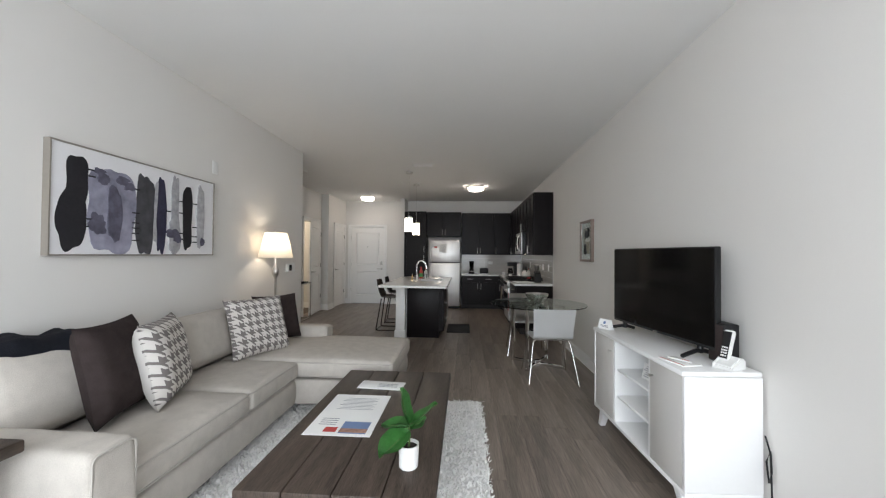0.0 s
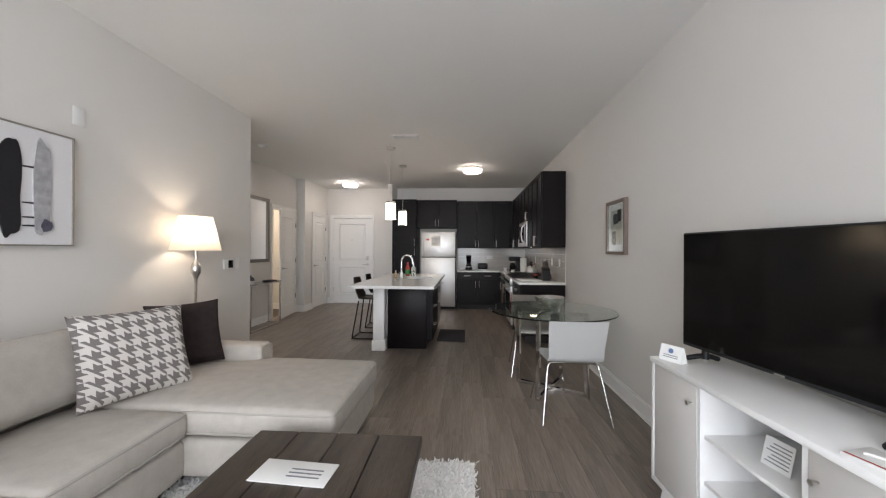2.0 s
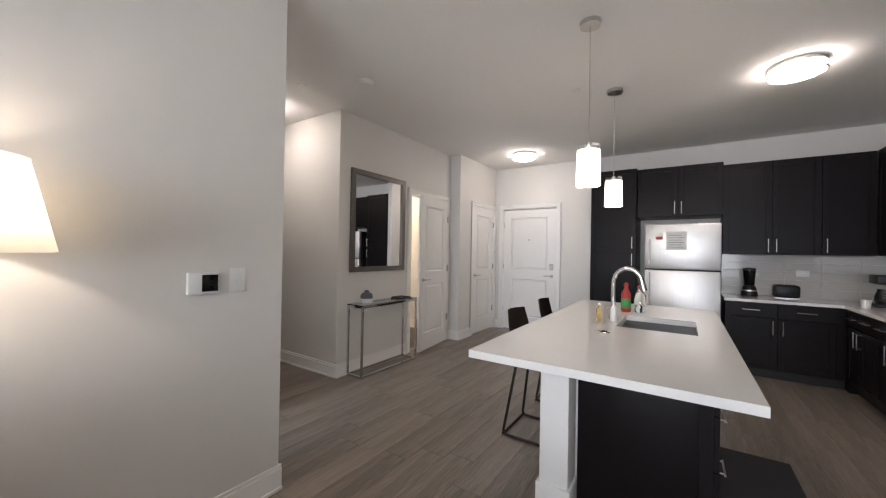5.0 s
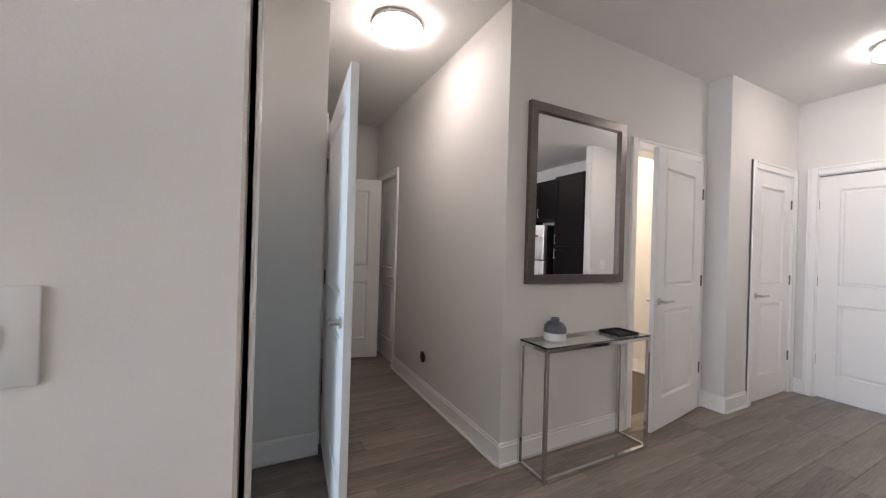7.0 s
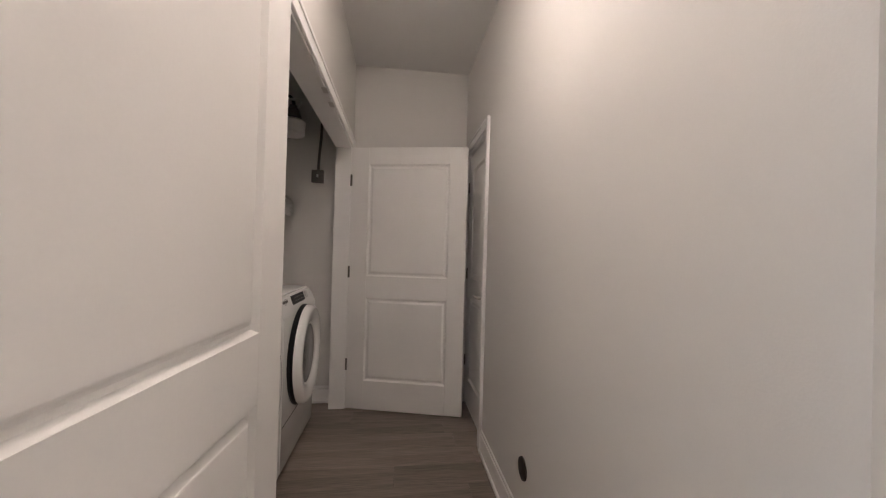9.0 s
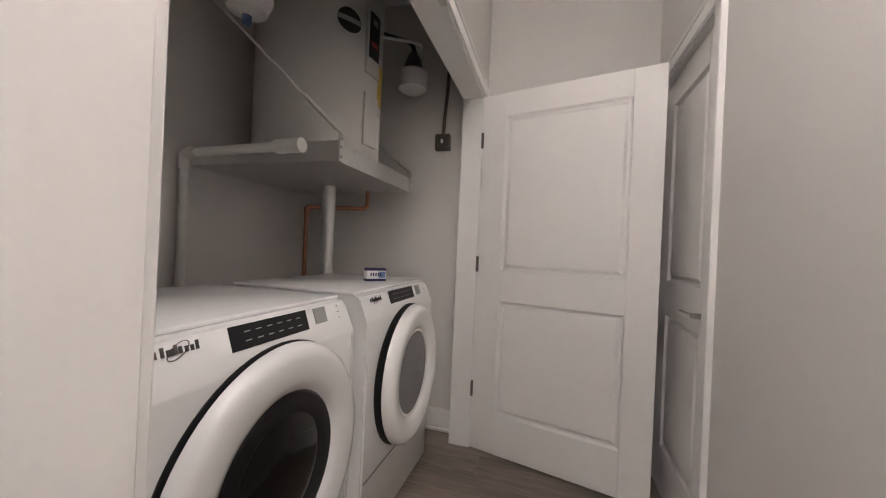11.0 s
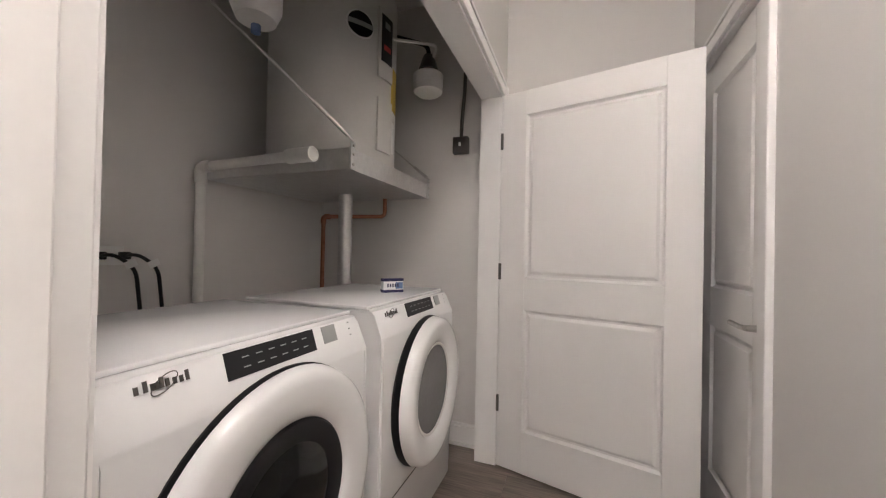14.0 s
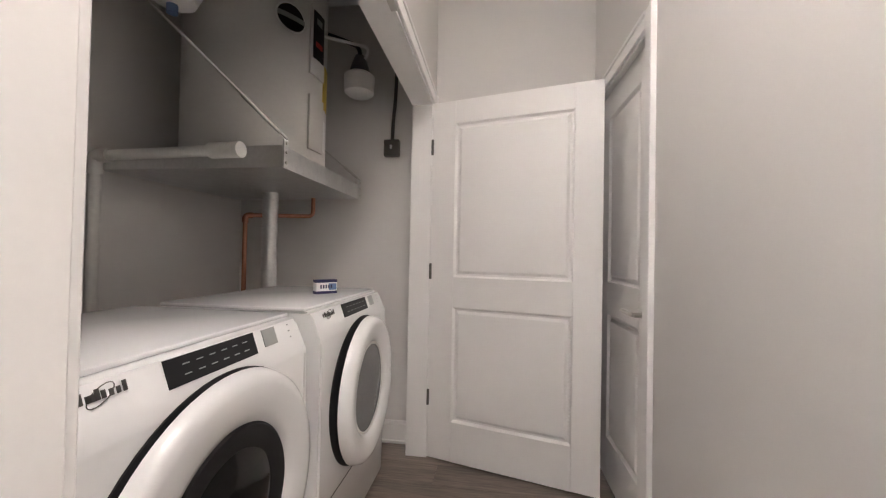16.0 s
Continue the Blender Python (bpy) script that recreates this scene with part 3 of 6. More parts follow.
# ---- living room ----
# rug of many short tufts
rug = thing("rug", (-0.35, 1.8, 0), "off-white shag rug under the coffee table", "rug")
part("backing", box(-1.18, 0.455, 0.55, 3.09, 0, 0.012), M_RUG, rug)
verts, faces = [], []
rng = random.Random(5)
for i in range(34000):
    x, y = rng.uniform(-1.19, 0.47), rng.uniform(0.54, 3.105)
    if -1.1 < x < -0.35 and y < 1.2:
        continue
    a, lean, w2, h2 = rng.uniform(0, 6.28), rng.uniform(0.004, 0.022), rng.uniform(0.004, 0.007), rng.uniform(0.018, 0.028)
    c, s = math.cos(a), math.sin(a)
    k = len(verts)
    verts += [(x - w2 * c, y - w2 * s, 0.010), (x + w2 * c, y + w2 * s, 0.010), (x + lean * s + w2 * 0.6 * c, y - lean * c + w2 * 0.6 * s, h2), (x + lean * s - w2 * 0.6 * c, y - lean * c - w2 * 0.6 * s, h2 * 0.95)]
    faces.append((k, k + 1, k + 2, k + 3))
me = bpy.data.meshes.new("shag")
me.from_pydata(verts, [], faces)
me.materials.append(M_RUG)
pile = new("shag", me)
pile.parent, pile.matrix_parent_inverse = rug, Matrix.Translation((0.35, -1.8, 0))
tagged(pile, kind="stuff")

# sofa with a chaise
sofa = thing("sofa", (-1.4, 2.3, 0), "light grey linen sectional sofa with a chaise", "sofa")


def soft(name, x0, x1, y0, y1, z0, z1, puff, bevel, parent, label="", wrap=0.0):
    """A soft sofa block; wrap: how far its free end reaches round the arm."""
    bm = cushion(x1 - x0, y1 - y0, z1 - z0, puff, bevel)
    for v in bm.verts:
        if wrap and v.co.y > 0 and v.co.x + (x0 + x1) / 2 > -1.12:
            v.co.y += wrap * v.co.y / ((y1 - y0) / 2)
    return part(name, turned(bm, Matrix.Translation(((x0 + x1) / 2, (y0 + y1) / 2, z0))), M_SOFA, parent, label)


def piping(parent, x0, x1, y0, y1, z, r=0.006, c=0.04):
    pts = arc([((x0 + x1) / 2, y0, z), (x1, y0, z), (x1, y1, z), (x0, y1, z), (x0, y0, z), ((x0 + x1) / 2, y0, z)], c)[:-1]
    return part("piping", tube(pts, r, closed=True, seg=6), M_PIPE, parent)


soft("base", -1.93, -1.075, 1.19, 2.70, 0.10, 0.305, 0.0, 0.02, sofa)
soft("chaise_base", -1.93, -0.30, 2.705, 3.50, 0.10, 0.305, 0.0, 0.02, sofa, wrap=0.11)
s = soft("seat_cushion", -1.72, -1.052, 1.20, 2.035, 0.318, 0.455, 0.025, 0.035, sofa)
piping(s, -1.72, -1.050, 1.198, 2.037, 0.44)
piping(s, -1.72, -1.050, 1.198, 2.037, 0.335)
s = soft("seat_cushion", -1.72, -1.052, 2.045, 2.695, 0.318, 0.455, 0.025, 0.035, sofa)
piping(s, -1.72, -1.050, 2.043, 2.697, 0.44)
piping(s, -1.72, -1.050, 2.043, 2.697, 0.335)
s = soft("chaise_cushion", -1.72, -0.275, 2.703, 3.49, 0.318, 0.465, 0.03, 0.035, sofa, wrap=0.115)
piping(s, -1.12, -0.273, 2.701, 3.608, 0.445)
piping(s, -1.12, -0.273, 2.701, 3.608, 0.335)
for y0, y1, fx_, tz in ((1.0, 1.185, -0.99, 0.625), (3.505, 3.67, -1.13, 0.575)):
    a = soft("arm", -1.93, fx_ - 0.003, y0, y1, 0.10, tz, 0.008, 0.03, sofa)
    loop = [(fx_, y0 + 0.008, 0.12), (fx_, y0 + 0.008, tz - 0.012), (fx_, y1 - 0.008, tz - 0.012), (fx_, y1 - 0.008, 0.12)]
    part("piping", tube(arc(loop, 0.03), 0.005, seg=6), M_PIPE, a)
soft("back", -1.96, -1.80, 1.0, 3.67, 0.10, 0.70, 0.0, 0.03, sofa)
for y0, y1, top in ((1.20, 1.98, 0.84), (1.99, 2.74, 0.83), (2.75, 3.49, 0.83)):
    bm = cushion(top - 0.46, y1 - y0, 0.20, 0.05, 0.05)
    turned(bm, Matrix.Translation((-1.835, (y0 + y1) / 2, (top + 0.46) / 2)) @ Matrix.Rotation(radians(74), 4, "Y"))
    b = part("back_cushion", bm, M_SOFA, sofa)
    q = Matrix.Translation((-1.835, (y0 + y1) / 2, (top + 0.46) / 2)) @ Matrix.Rotation(radians(74), 4, "Y")
    hw, hd = (top - 0.46) / 2, (y1 - y0) / 2
    loop = arc([(0, -hd, 0.17), (hw, -hd, 0.17), (hw, hd, 0.17), (-hw, hd, 0.17), (-hw, -hd, 0.17), (0, -hd, 0.17)], 0.05)[:-1]
    part("piping", tube([q @ Vector(p) for p in loop], 0.006, closed=True, seg=6), M_PIPE, b)
for x, y in ((-1.07, 1.06), (-1.88, 1.06), (-1.88, 3.53), (-0.37, 2.74), (-0.37, 3.42), (-1.15, 3.6)):
    part("leg", lathe([(0.018, 0.013 if y < 3.09 and x > -1.18 else 0.0), (0.028, 0.10)], Matrix.Translation((x, y, 0)), 14), M_LEG, sofa)


def throw_pillow(at, rz, lean, w, h, thick, mat, label, seed):
    ob = new("throw_pillow", link_mesh("throw_pillow", pillow(w, h, thick, seed), mat))
    ob.matrix_basis = Matrix.Translation(at) @ Matrix.Rotation(radians(rz), 4, "Z") @ Matrix.Rotation(radians(lean), 4, "X")
    return tagged(ob, label, "pillow", "throw pillows on the sofa")


throw_pillow((-1.525, 1.61, 0.735), 106, -12, 0.45, 0.50, 0.16, M_CHAR, "dark charcoal square throw pillow leaning on the sofa", 1.0)
throw_pillow((-1.47, 1.86, 0.715), 113, -12, 0.48, 0.48, 0.17, M_HOUND, "grey and white houndstooth throw pillow on the sofa seat", 2.0)
throw_pillow((-1.47, 2.83, 0.715), 66, -18, 0.54, 0.50, 0.16, M_HOUND, "grey and white houndstooth throw pillow by the chaise", 3.0)
throw_pillow((-1.565, 3.32, 0.70), 58, -16, 0.46, 0.46, 0.15, M_CHAR, "dark charcoal throw pillow beside the sofa arm", 4.0)
# a folded knit throw over the back cushion
bm = bmesh.new()
grid = []
for i in range(25):
    row = []
    for j in range(17):
        u, v = i / 24, j / 16
        y = 1.13 + 0.55 * u
        x = -1.97 + (0.27 + 0.10 * u) * v
        z = 0.93 - 1.5 * max(0, v - 0.72) ** 2 - 0.5 * max(0, 0.25 - v) - 0.05 * (2 * u - 1) ** 4 + 0.020 * noise.noise((u * 5, v * 4, 2.0)) + 0.012 * math.sin(u * 14 + v * 3)
        row.append(bm.verts.new((x, y, z)))
    grid.append(row)
for i in range(24):
    for j in range(16):
        bm.faces.new((grid[i][j], grid[i + 1][j], grid[i + 1][j + 1], grid[i][j + 1]))
bmesh.ops.solidify(bm, geom=bm.faces[:], thickness=0.03)
solid("throw_blanket", bm, M_NAVY, "dark navy knit throw folded over the sofa back", "blanket")

# side table by the near arm
st = thing("side_table", (-1.65, 0.62, 0), "dark stained wooden side table beside the sofa", "side table")
part("tabletop", box(-1.97, -1.21, 0.30, 0.985, 0.645, 0.69, 0.008), M_OAK, st)
for x in (-1.92, -1.30):
    for y in (0.36, 0.86):
        part("leg", box(x, x + 0.05, y, y + 0.05, 0, 0.645, 0.004), M_OAK, st)

# coffee table
ct = thing("coffee_table", (-0.18, 1.84, 0.013), "dark stained plank-top wooden coffee table on the rug", "coffee table")
xs = [-0.565, -0.375, -0.185, 0.005, 0.205]
for i in range(4):
    part("plank", box(xs[i] + 0.0015, xs[i + 1] - 0.0015, 1.13, 2.545, 0.405, 0.45, 0.006), M_OAK, ct)
part("apron", box(-0.50, 0.14, 1.19, 2.485, 0.325, 0.404, 0.004), M_OAK, ct)
for x in (-0.51, 0.06):
    for y in (1.18, 2.405):
        part("leg", box(x, x + 0.09, y, y + 0.09, 0.013, 0.404, 0.006), M_OAK, ct)

# papers on the coffee table
bro = thing("brochure", (-0.32, 1.8, 0.45), "open white printed brochure with a colour photograph", "brochure")
part("sheet", box(-0.49, -0.15, 1.81, 2.06, 0.4505, 0.4520), M_PAPER, bro)
part("sheet", box(-0.49, -0.15, 1.55, 1.808, 0.4505, 0.4525), M_PAPER, bro)
for i in range(9):
    part("line", box(-0.42 + 0.01 * (i % 3), -0.21 - 0.02 * (i % 2), 1.850 + i * 0.019, 1.854 + i * 0.019, 0.4522, 0.4526), M_INK, bro)
part("photo", box(-0.32, -0.18, 1.575, 1.70, 0.4527, 0.4531), M_BLUE, bro, "printed colour photograph of a building")
part("photo_foreground", box(-0.32, -0.18, 1.585, 1.625, 0.4532, 0.4535), material("brick_print", (0.33, 0.18, 0.13), 0.7, vary=0.5, scale=40), bro)
part("print_block", box(-0.40, -0.335, 1.585, 1.635, 0.4527, 0.4531), M_RED, bro)
for i in range(4):
    part("line", box(-0.45, -0.36, 1.66 + i * 0.022, 1.666 + i * 0.022, 0.4527, 0.4531), M_INK, bro)
leafl = thing("leaflet", (-0.25, 2.24, 0.45), "small folded white leaflet with printed text", "leaflet")
part("sheet", turned(box(-0.15, 0.15, -0.07, 0.07, 0, 0.004, 0.001), pose(-0.25, 2.235, 0.4505, 0, 0, -4)), M_PAPER, leafl)
for i in range(3):
    part("line", turned(box(-0.02, 0.11, -0.03 + i * 0.022, -0.022 + i * 0.022, 0.0042, 0.0046), pose(-0.25, 2.235, 0.4505, 0, 0, -4)), M_INK, leafl)

# fiddle leaf in a white pot
px, py, pz = 0.075, 1.33, 0.4505
pl = thing("potted_plant", (px, py, pz), "small broad-leaved green plant in a white pot", "plant")
part("pot", lathe([(0.036, 0), (0.040, 0.004), (0.043, 0.095), (0.038, 0.095), (0.036, 0.082)], Matrix.Translation((px, py, pz)), 32), M_CERAM, pl, "matt white ceramic pot")
part("soil", lathe([(0.036, 0.078), (0.036, 0.083)], Matrix.Translation((px, py, pz)), 20), M_SOIL, pl)
top = Vector((px, py, pz + 0.165))
part("stem", tube([(px, py, pz + 0.08), (px + 0.004, py, pz + 0.13), top], 0.004, seg=8), M_STEM, pl)


def leaf(base, way, length, width, sag, parent):
    way = Vector(way).normalized()
    side = way.cross(Vector((0, 0, 1)))
    side = side.normalized() if side.length > 0.05 else Vector((1, 0, 0))
    up = side.cross(way)
    bm, rows = bmesh.new(), []
    for i in range(13):
        s = i / 12
        w2 = width / 2 * math.sin(math.pi * min(1, s ** 0.8 * 0.98 + 0.02)) ** 0.7
        c = Vector(base) + way * (length * s) - Vector((0, 0, 1)) * sag * s * s
        rows.append([bm.verts.new(c + side * (w2 * k) + up * (abs(k) * 0.14 * width + 0.004 * math.sin(9 * s + k))) for k in (-1, -0.5, 0, 0.5, 1)])
    for a, b in zip(rows, rows[1:]):
        for k in range(4):
            bm.faces.new((a[k], a[k + 1], b[k + 1], b[k]))
    bmesh.ops.solidify(bm, geom=bm.faces[:], thickness=0.0012)
    l = part("leaf", bm, M_LEAF, parent)
    rib = tube([Vector(base) + way * (length * s) - Vector((0, 0, 1)) * sag * s * s + up * 0.001 for s in (0, 0.25, 0.5, 0.75, 0.95)], 0.0013, seg=6)
    part("midrib", rib, M_STEM, l)


leaf(top, (-0.28, 0.05, 1.0), 0.165, 0.105, 0.0, pl)
leaf(top, (0.80, 0.05, 0.72), 0.165, 0.085, 0.015, pl)
leaf(top - Vector((0, 0, 0.02)), (0.55, 0.5, 0.45), 0.11, 0.09, 0.03, pl)
leaf(top - Vector((0, 0, 0.02)), (-0.62, -0.55, -0.30), 0.145, 0.15, 0.02, pl)
leaf(top - Vector((0, 0, 0.01)), (-0.8, 0.3, 0.12), 0.14, 0.13, 0.04, pl)

# large abstract canvas on the wall behind the sofa
pa = thing("painting", (XL, 2.28, 1.315), "wide abstract canvas with black and violet watercolour shapes", "painting")
y0, y1, z0, z1 = 1.635, 2.925, 1.315, 1.965
f = box(XL + 0.001, XL + 0.042, y0, y0 + 0.008, z0, z1)
box(XL + 0.001, XL + 0.042, y1 - 0.008, y1, z0, z1, bm=f)
box(XL + 0.001, XL + 0.042, y0 + 0.008, y1 - 0.008, z0, z0 + 0.008, bm=f)
box(XL + 0.001, XL + 0.042, y0 + 0.008, y1 - 0.008, z1 - 0.008, z1, bm=f)
part("frame", f, material("champagne_frame", (0.36, 0.33, 0.29), 0.4, 0.5), pa, "thin champagne metal frame")
part("canvas", box(XL + 0.001, XL + 0.035, y0 + 0.009, y1 - 0.009, z0 + 0.009, z1 - 0.009), M_CANVAS, pa)
FLAT = Matrix(((0, 0, 1, XL + 0.035), (1, 0, 0, y0), (0, 1, 0, z0), (0, 0, 0, 1)))
W, H = y1 - y0, z1 - z0
lift = 0.001
for cx, cy, rx, ry, wash, seed in ((0.093, 0.33, 0.060, 0.26, "black", 1), (0.112, 0.66, 0.046, 0.26, "black", 9), (0.283, 0.45, 0.125, 0.40, "violet", 2), (0.462, 0.45, 0.058, 0.41, "slate", 3), (0.535, 0.46, 0.018, 0.34, "grey", 4), (0.568, 0.46, 0.033, 0.42, "indigo", 5), (0.665, 0.63, 0.030, 0.33, "grey", 6), (0.665, 0.24, 0.042, 0.22, "grey", 10), (0.762, 0.46, 0.038, 0.40, "black", 7), (0.872, 0.48, 0.034, 0.40, "grey", 8)):
    lift += 0.0006
    part("brush_shape", slab(blob(cx * W, cy * H, rx * W, ry * H, 40, 0.22, seed, 3.2), 0, lift, FLAT), M_WASH[wash], pa)
for cx, cy, rx, ry in ((0.207, 0.30, 0.038, 0.09), (0.229, 0.74, 0.03, 0.05), (0.213, 0.80, 0.025, 0.03), (0.328, 0.76, 0.035, 0.04), (0.364, 0.71, 0.03, 0.035), (0.292, 0.42, 0.035, 0.26), (0.648, 0.27, 0.045, 0.05), (0.685, 0.20, 0.025, 0.05), (0.887, 0.17, 0.022, 0.05)):
    lift += 0.0004
    part("ink_stain", slab(blob(cx * W, cy * H, rx * W, ry * H, 24, 0.5, cx * 9), 0, lift, FLAT), M_WASH["stain"], pa)
for cx, cy in ((0.163, 0.34), (0.163, 0.27), (0.171, 0.74), (0.171, 0.80), (0.405, 0.70), (0.405, 0.45), (0.405, 0.345), (0.405, 0.29), (0.405, 0.235), (0.405, 0.16), (0.613, 0.52), (0.623, 0.27), (0.712, 0.66), (0.712, 0.52), (0.712, 0.27), (0.712, 0.20), (0.825, 0.66), (0.825, 0.24), (0.825, 0.17), (0.825, 0.36)):
    part("ink_tick", slab([((cx - 0.02) * W, cy * H - 0.004), ((cx + 0.02) * W, cy * H - 0.005), ((cx + 0.02) * W, cy * H + 0.005), ((cx - 0.02) * W, cy * H + 0.003)], 0, 0.0065, FLAT), M_WASH["black"], pa)

# small framed print on the opposite wall
fp = thing("framed_print", (XR, 4.32, 1.26), "small abstract print in a taupe wooden frame", "picture")
y0, y1, z0, z1 = 4.085, 4.50, 1.270, 1.768
f = box(XR - 0.036, XR - 0.001, y0, y0 + 0.028, z0, z1, 0.002, None, 1)
box(XR - 0.036, XR - 0.001, y1 - 0.028, y1, z0, z1, 0.002, f, 1)
box(XR - 0.036, XR - 0.001, y0 + 0.028, y1 - 0.028, z0, z0 + 0.028, 0.002, f, 1)
box(XR - 0.036, XR - 0.001, y0 + 0.028, y1 - 0.028, z1 - 0.028, z1, 0.002, f, 1)
part("frame", f, M_TAUPE, fp)
part("mount", box(XR - 0.014, XR - 0.001, y0 + 0.029, y1 - 0.029, z0 + 0.029, z1 - 0.029), M_PAPER, fp)
part("print", box(XR - 0.016, XR - 0.0142, y0 + 0.09, y1 - 0.09, z0 + 0.09, z1 - 0.09), material("beige_print", (0.50, 0.47, 0.42), 0.7, vary=0.1), fp)
WALLR = Matrix(((0, 0, -1, XR - 0.016), (-1, 0, 0, y1), (0, 1, 0, z0), (0, 0, 0, 1)))
for cx, cy, rx, ry, wash in ((0.20, 0.33, 0.06, 0.05, "slate"), (0.27, 0.35, 0.035, 0.055, "black"), (0.16, 0.15, 0.045, 0.06, "black"), (0.25, 0.17, 0.05, 0.07, "tan")):
    part("brush_shape", slab(blob(cx, cy, rx, ry, 20, 0.3, cx * 30, 4), 0, 0.0012 + rx * 0.01, WALLR), M_WASH[wash], fp)
g = part("glazing", box(XR - 0.024, XR - 0.021, y0 + 0.0285, y1 - 0.0285, z0 + 0.0285, z1 - 0.0285), M_GLASS, fp)
g.visible_shadow = False

# media console, turned a little from the wall
console = thing("media_console", (0, 0, 0), "white lacquered media console with two doors and open shelves", "media console")
L, D, Z0, Z1 = 1.12, 0.385, 0.140, 0.768
part("top", box(-0.012, D, 0, L, Z1 - 0.028, Z1, 0.008), M_WHITE, console)
part("bottom", box(0, D, 0.0, L, Z0, Z0 + 0.025, 0.004), M_WHITE, console)
for y in (0, L - 0.022):
    part("side_panel", box(0, D, y, y + 0.022, Z0 + 0.026, Z1 - 0.029, 0.002), M_WHITE, console)
part("back_panel", box(D - 0.012, D - 0.002, 0.023, L - 0.023, Z0 + 0.026, Z1 - 0.029), M_WHITE, console)
for y in (0.325, 0.775):
    part("divider", box(0.004, D - 0.013, y - 0.009, y + 0.009, Z0 + 0.026, Z1 - 0.029), M_WHITE, console)
for z in (0.345, 0.535):
    part("shelf", box(0.02, D - 0.013, 0.335, 0.765, z - 0.008, z + 0.008, 0.002), M_WHITE, console)
for y0, y1, ky in ((0.025, 0.314, 0.285), (0.786, L - 0.025, 0.815)):
    d = part("door", box(0.002, 0.020, y0, y1, Z0 + 0.028, Z1 - 0.031, 0.002), M_PUTTY, console, "pale putty-coloured door")
    part("knob", lathe([(0.004, 0), (0.004, 0.016), (0.009, 0.018), (0.009, 0.024)], Matrix.Translation((0.002, ky, 0.655)) @ Matrix.Rotation(-math.pi / 2, 4, "Y"), 14), M_NICKEL, d)
for y, s in ((0.10, -1), (L - 0.10, 1)):
    for x in (0.045, D - 0.045):
        bm = slab([(-0.028, -0.028), (0.028, -0.028), (0.028, 0.028), (-0.028, 0.028)], 0, 0.135, Matrix.Translation((x, y, 0)))
        for v in bm.verts:
            if v.co.z < 0.01:
                v.co.y = y + (v.co.y - y) * 0.7 + s * 0.06
                v.co.x = x + (v.co.x - x) * 0.7
        part("leg", bm, M_WHITE, console)
CON = pose(1.402, 1.69, 0, 0, 0, 2.4)
console.matrix_basis = CON

# television
tv = thing("television", (0, 0, 0), "black flat television on two feet", "television")
part("housing", box(-0.484, 0.484, 0.0, 0.035, 0.06, 0.63, 0.006), M_BLACK, tv)
part("screen", box(-0.476, 0.476, -0.0025, 0.002, 0.078, 0.622), M_SCREEN, tv, "glossy black screen")
part("badge", box(-0.02, 0.02, -0.002, 0.0, 0.064, 0.071), M_NICKEL, tv)
for s in (-1, 1):
    bm = tube(arc([(s * 0.39, -0.12, 0.012), (s * 0.36, 0.015, 0.040), (s * 0.38, 0.10, 0.012)], 0.05), 0.012)
    rod((s * 0.36, 0.015, 0.02), (s * 0.36, 0.018, 0.08), 0.016, bm)
    part("foot", bm, M_BLACK, tv)
tv.matrix_basis = pose(1.590, 2.340, 0.768, 0, 0, -81.0)

# small things on the console


def on_console(x, y, z=0.0, rz=0.0):
    return CON @ pose(x, y, 0.7685 + z, 0, 0, rz)


sign = thing("tent_card", (0, 0, 0), "small folded white card with a round emblem", "card")
bm = slab([(0, 0), (0.05, 0), (0.026, 0.075), (0.022, 0.075)], -0.055, 0.055, Matrix.Rotation(math.pi / 2, 4, "X"))
part("card", bm, M_PAPER, sign)
part("emblem", lathe([(0.012, 0), (0.012, 0.001)], pose(0.0125, 0, 0.05, 0, -73, 0), 16), M_BLUE, sign)
for i in range(2):
    part("line", turned(box(-0.0005, 0.0005, -0.035, 0.035, 0, 0.004), pose(0.005 + i * 0.003, 0, 0.018 + i * 0.009, 0, 17, 0)), M_INK, sign)
sign.matrix_basis = on_console(0.03, 1.02, 0, 25)
pad = thing("notepad", (0, 0, 0), "white notepad with a printed edge", "notepad")
part("page_block", box(-0.055, 0.055, -0.085, 0.085, 0, 0.007, 0.001), M_PAPER, pad)
part("line", box(-0.052, -0.045, -0.08, 0.08, 0.0072, 0.0076), M_RED, pad)
pad.matrix_basis = on_console(0.075, 0.16, 0, 12)
pen = thing("pen", (0, 0, 0), "white ballpoint pen with red print on the notepad", "pen")
part("barrel", rod((0, -0.06, 0.005), (0, 0.06, 0.005), 0.0045), M_PLASTIC, pen)
part("clip", box(-0.001, 0.001, -0.05, -0.015, 0.009, 0.0115), M_RED, pen)
pen.matrix_basis = on_console(0.075, 0.16, 0.0075, 30)
spk = thing("speaker", (0, 0, 0), "black box loudspeaker behind the television", "speaker")
part("cabinet", box(-0.04, 0.04, -0.06, 0.06, 0, 0.215, 0.008), M_BLACK, spk)
part("grille", box(-0.044, -0.0405, -0.052, 0.052, 0.01, 0.205, 0.001), M_CHAR, spk)
spk.matrix_basis = on_console(0.315, 0.165)
tel = thing("telephone", (0, 0, 0), "white cordless telephone standing in its cradle", "telephone")
bm = slab([(-0.05, 0), (0.06, 0), (0.06, 0.05), (0.02, 0.062), (-0.05, 0.02)], -0.045, 0.045, Matrix.Rotation(math.pi / 2, 4, "X"))
bmesh.ops.bevel(bm, geom=bm.edges[:], offset=0.006, segments=2, affect="EDGES")
part("cradle", bm, M_PLASTIC, tel)
q = pose(0.0, 0.02, 0.05, 0, 18, 0)
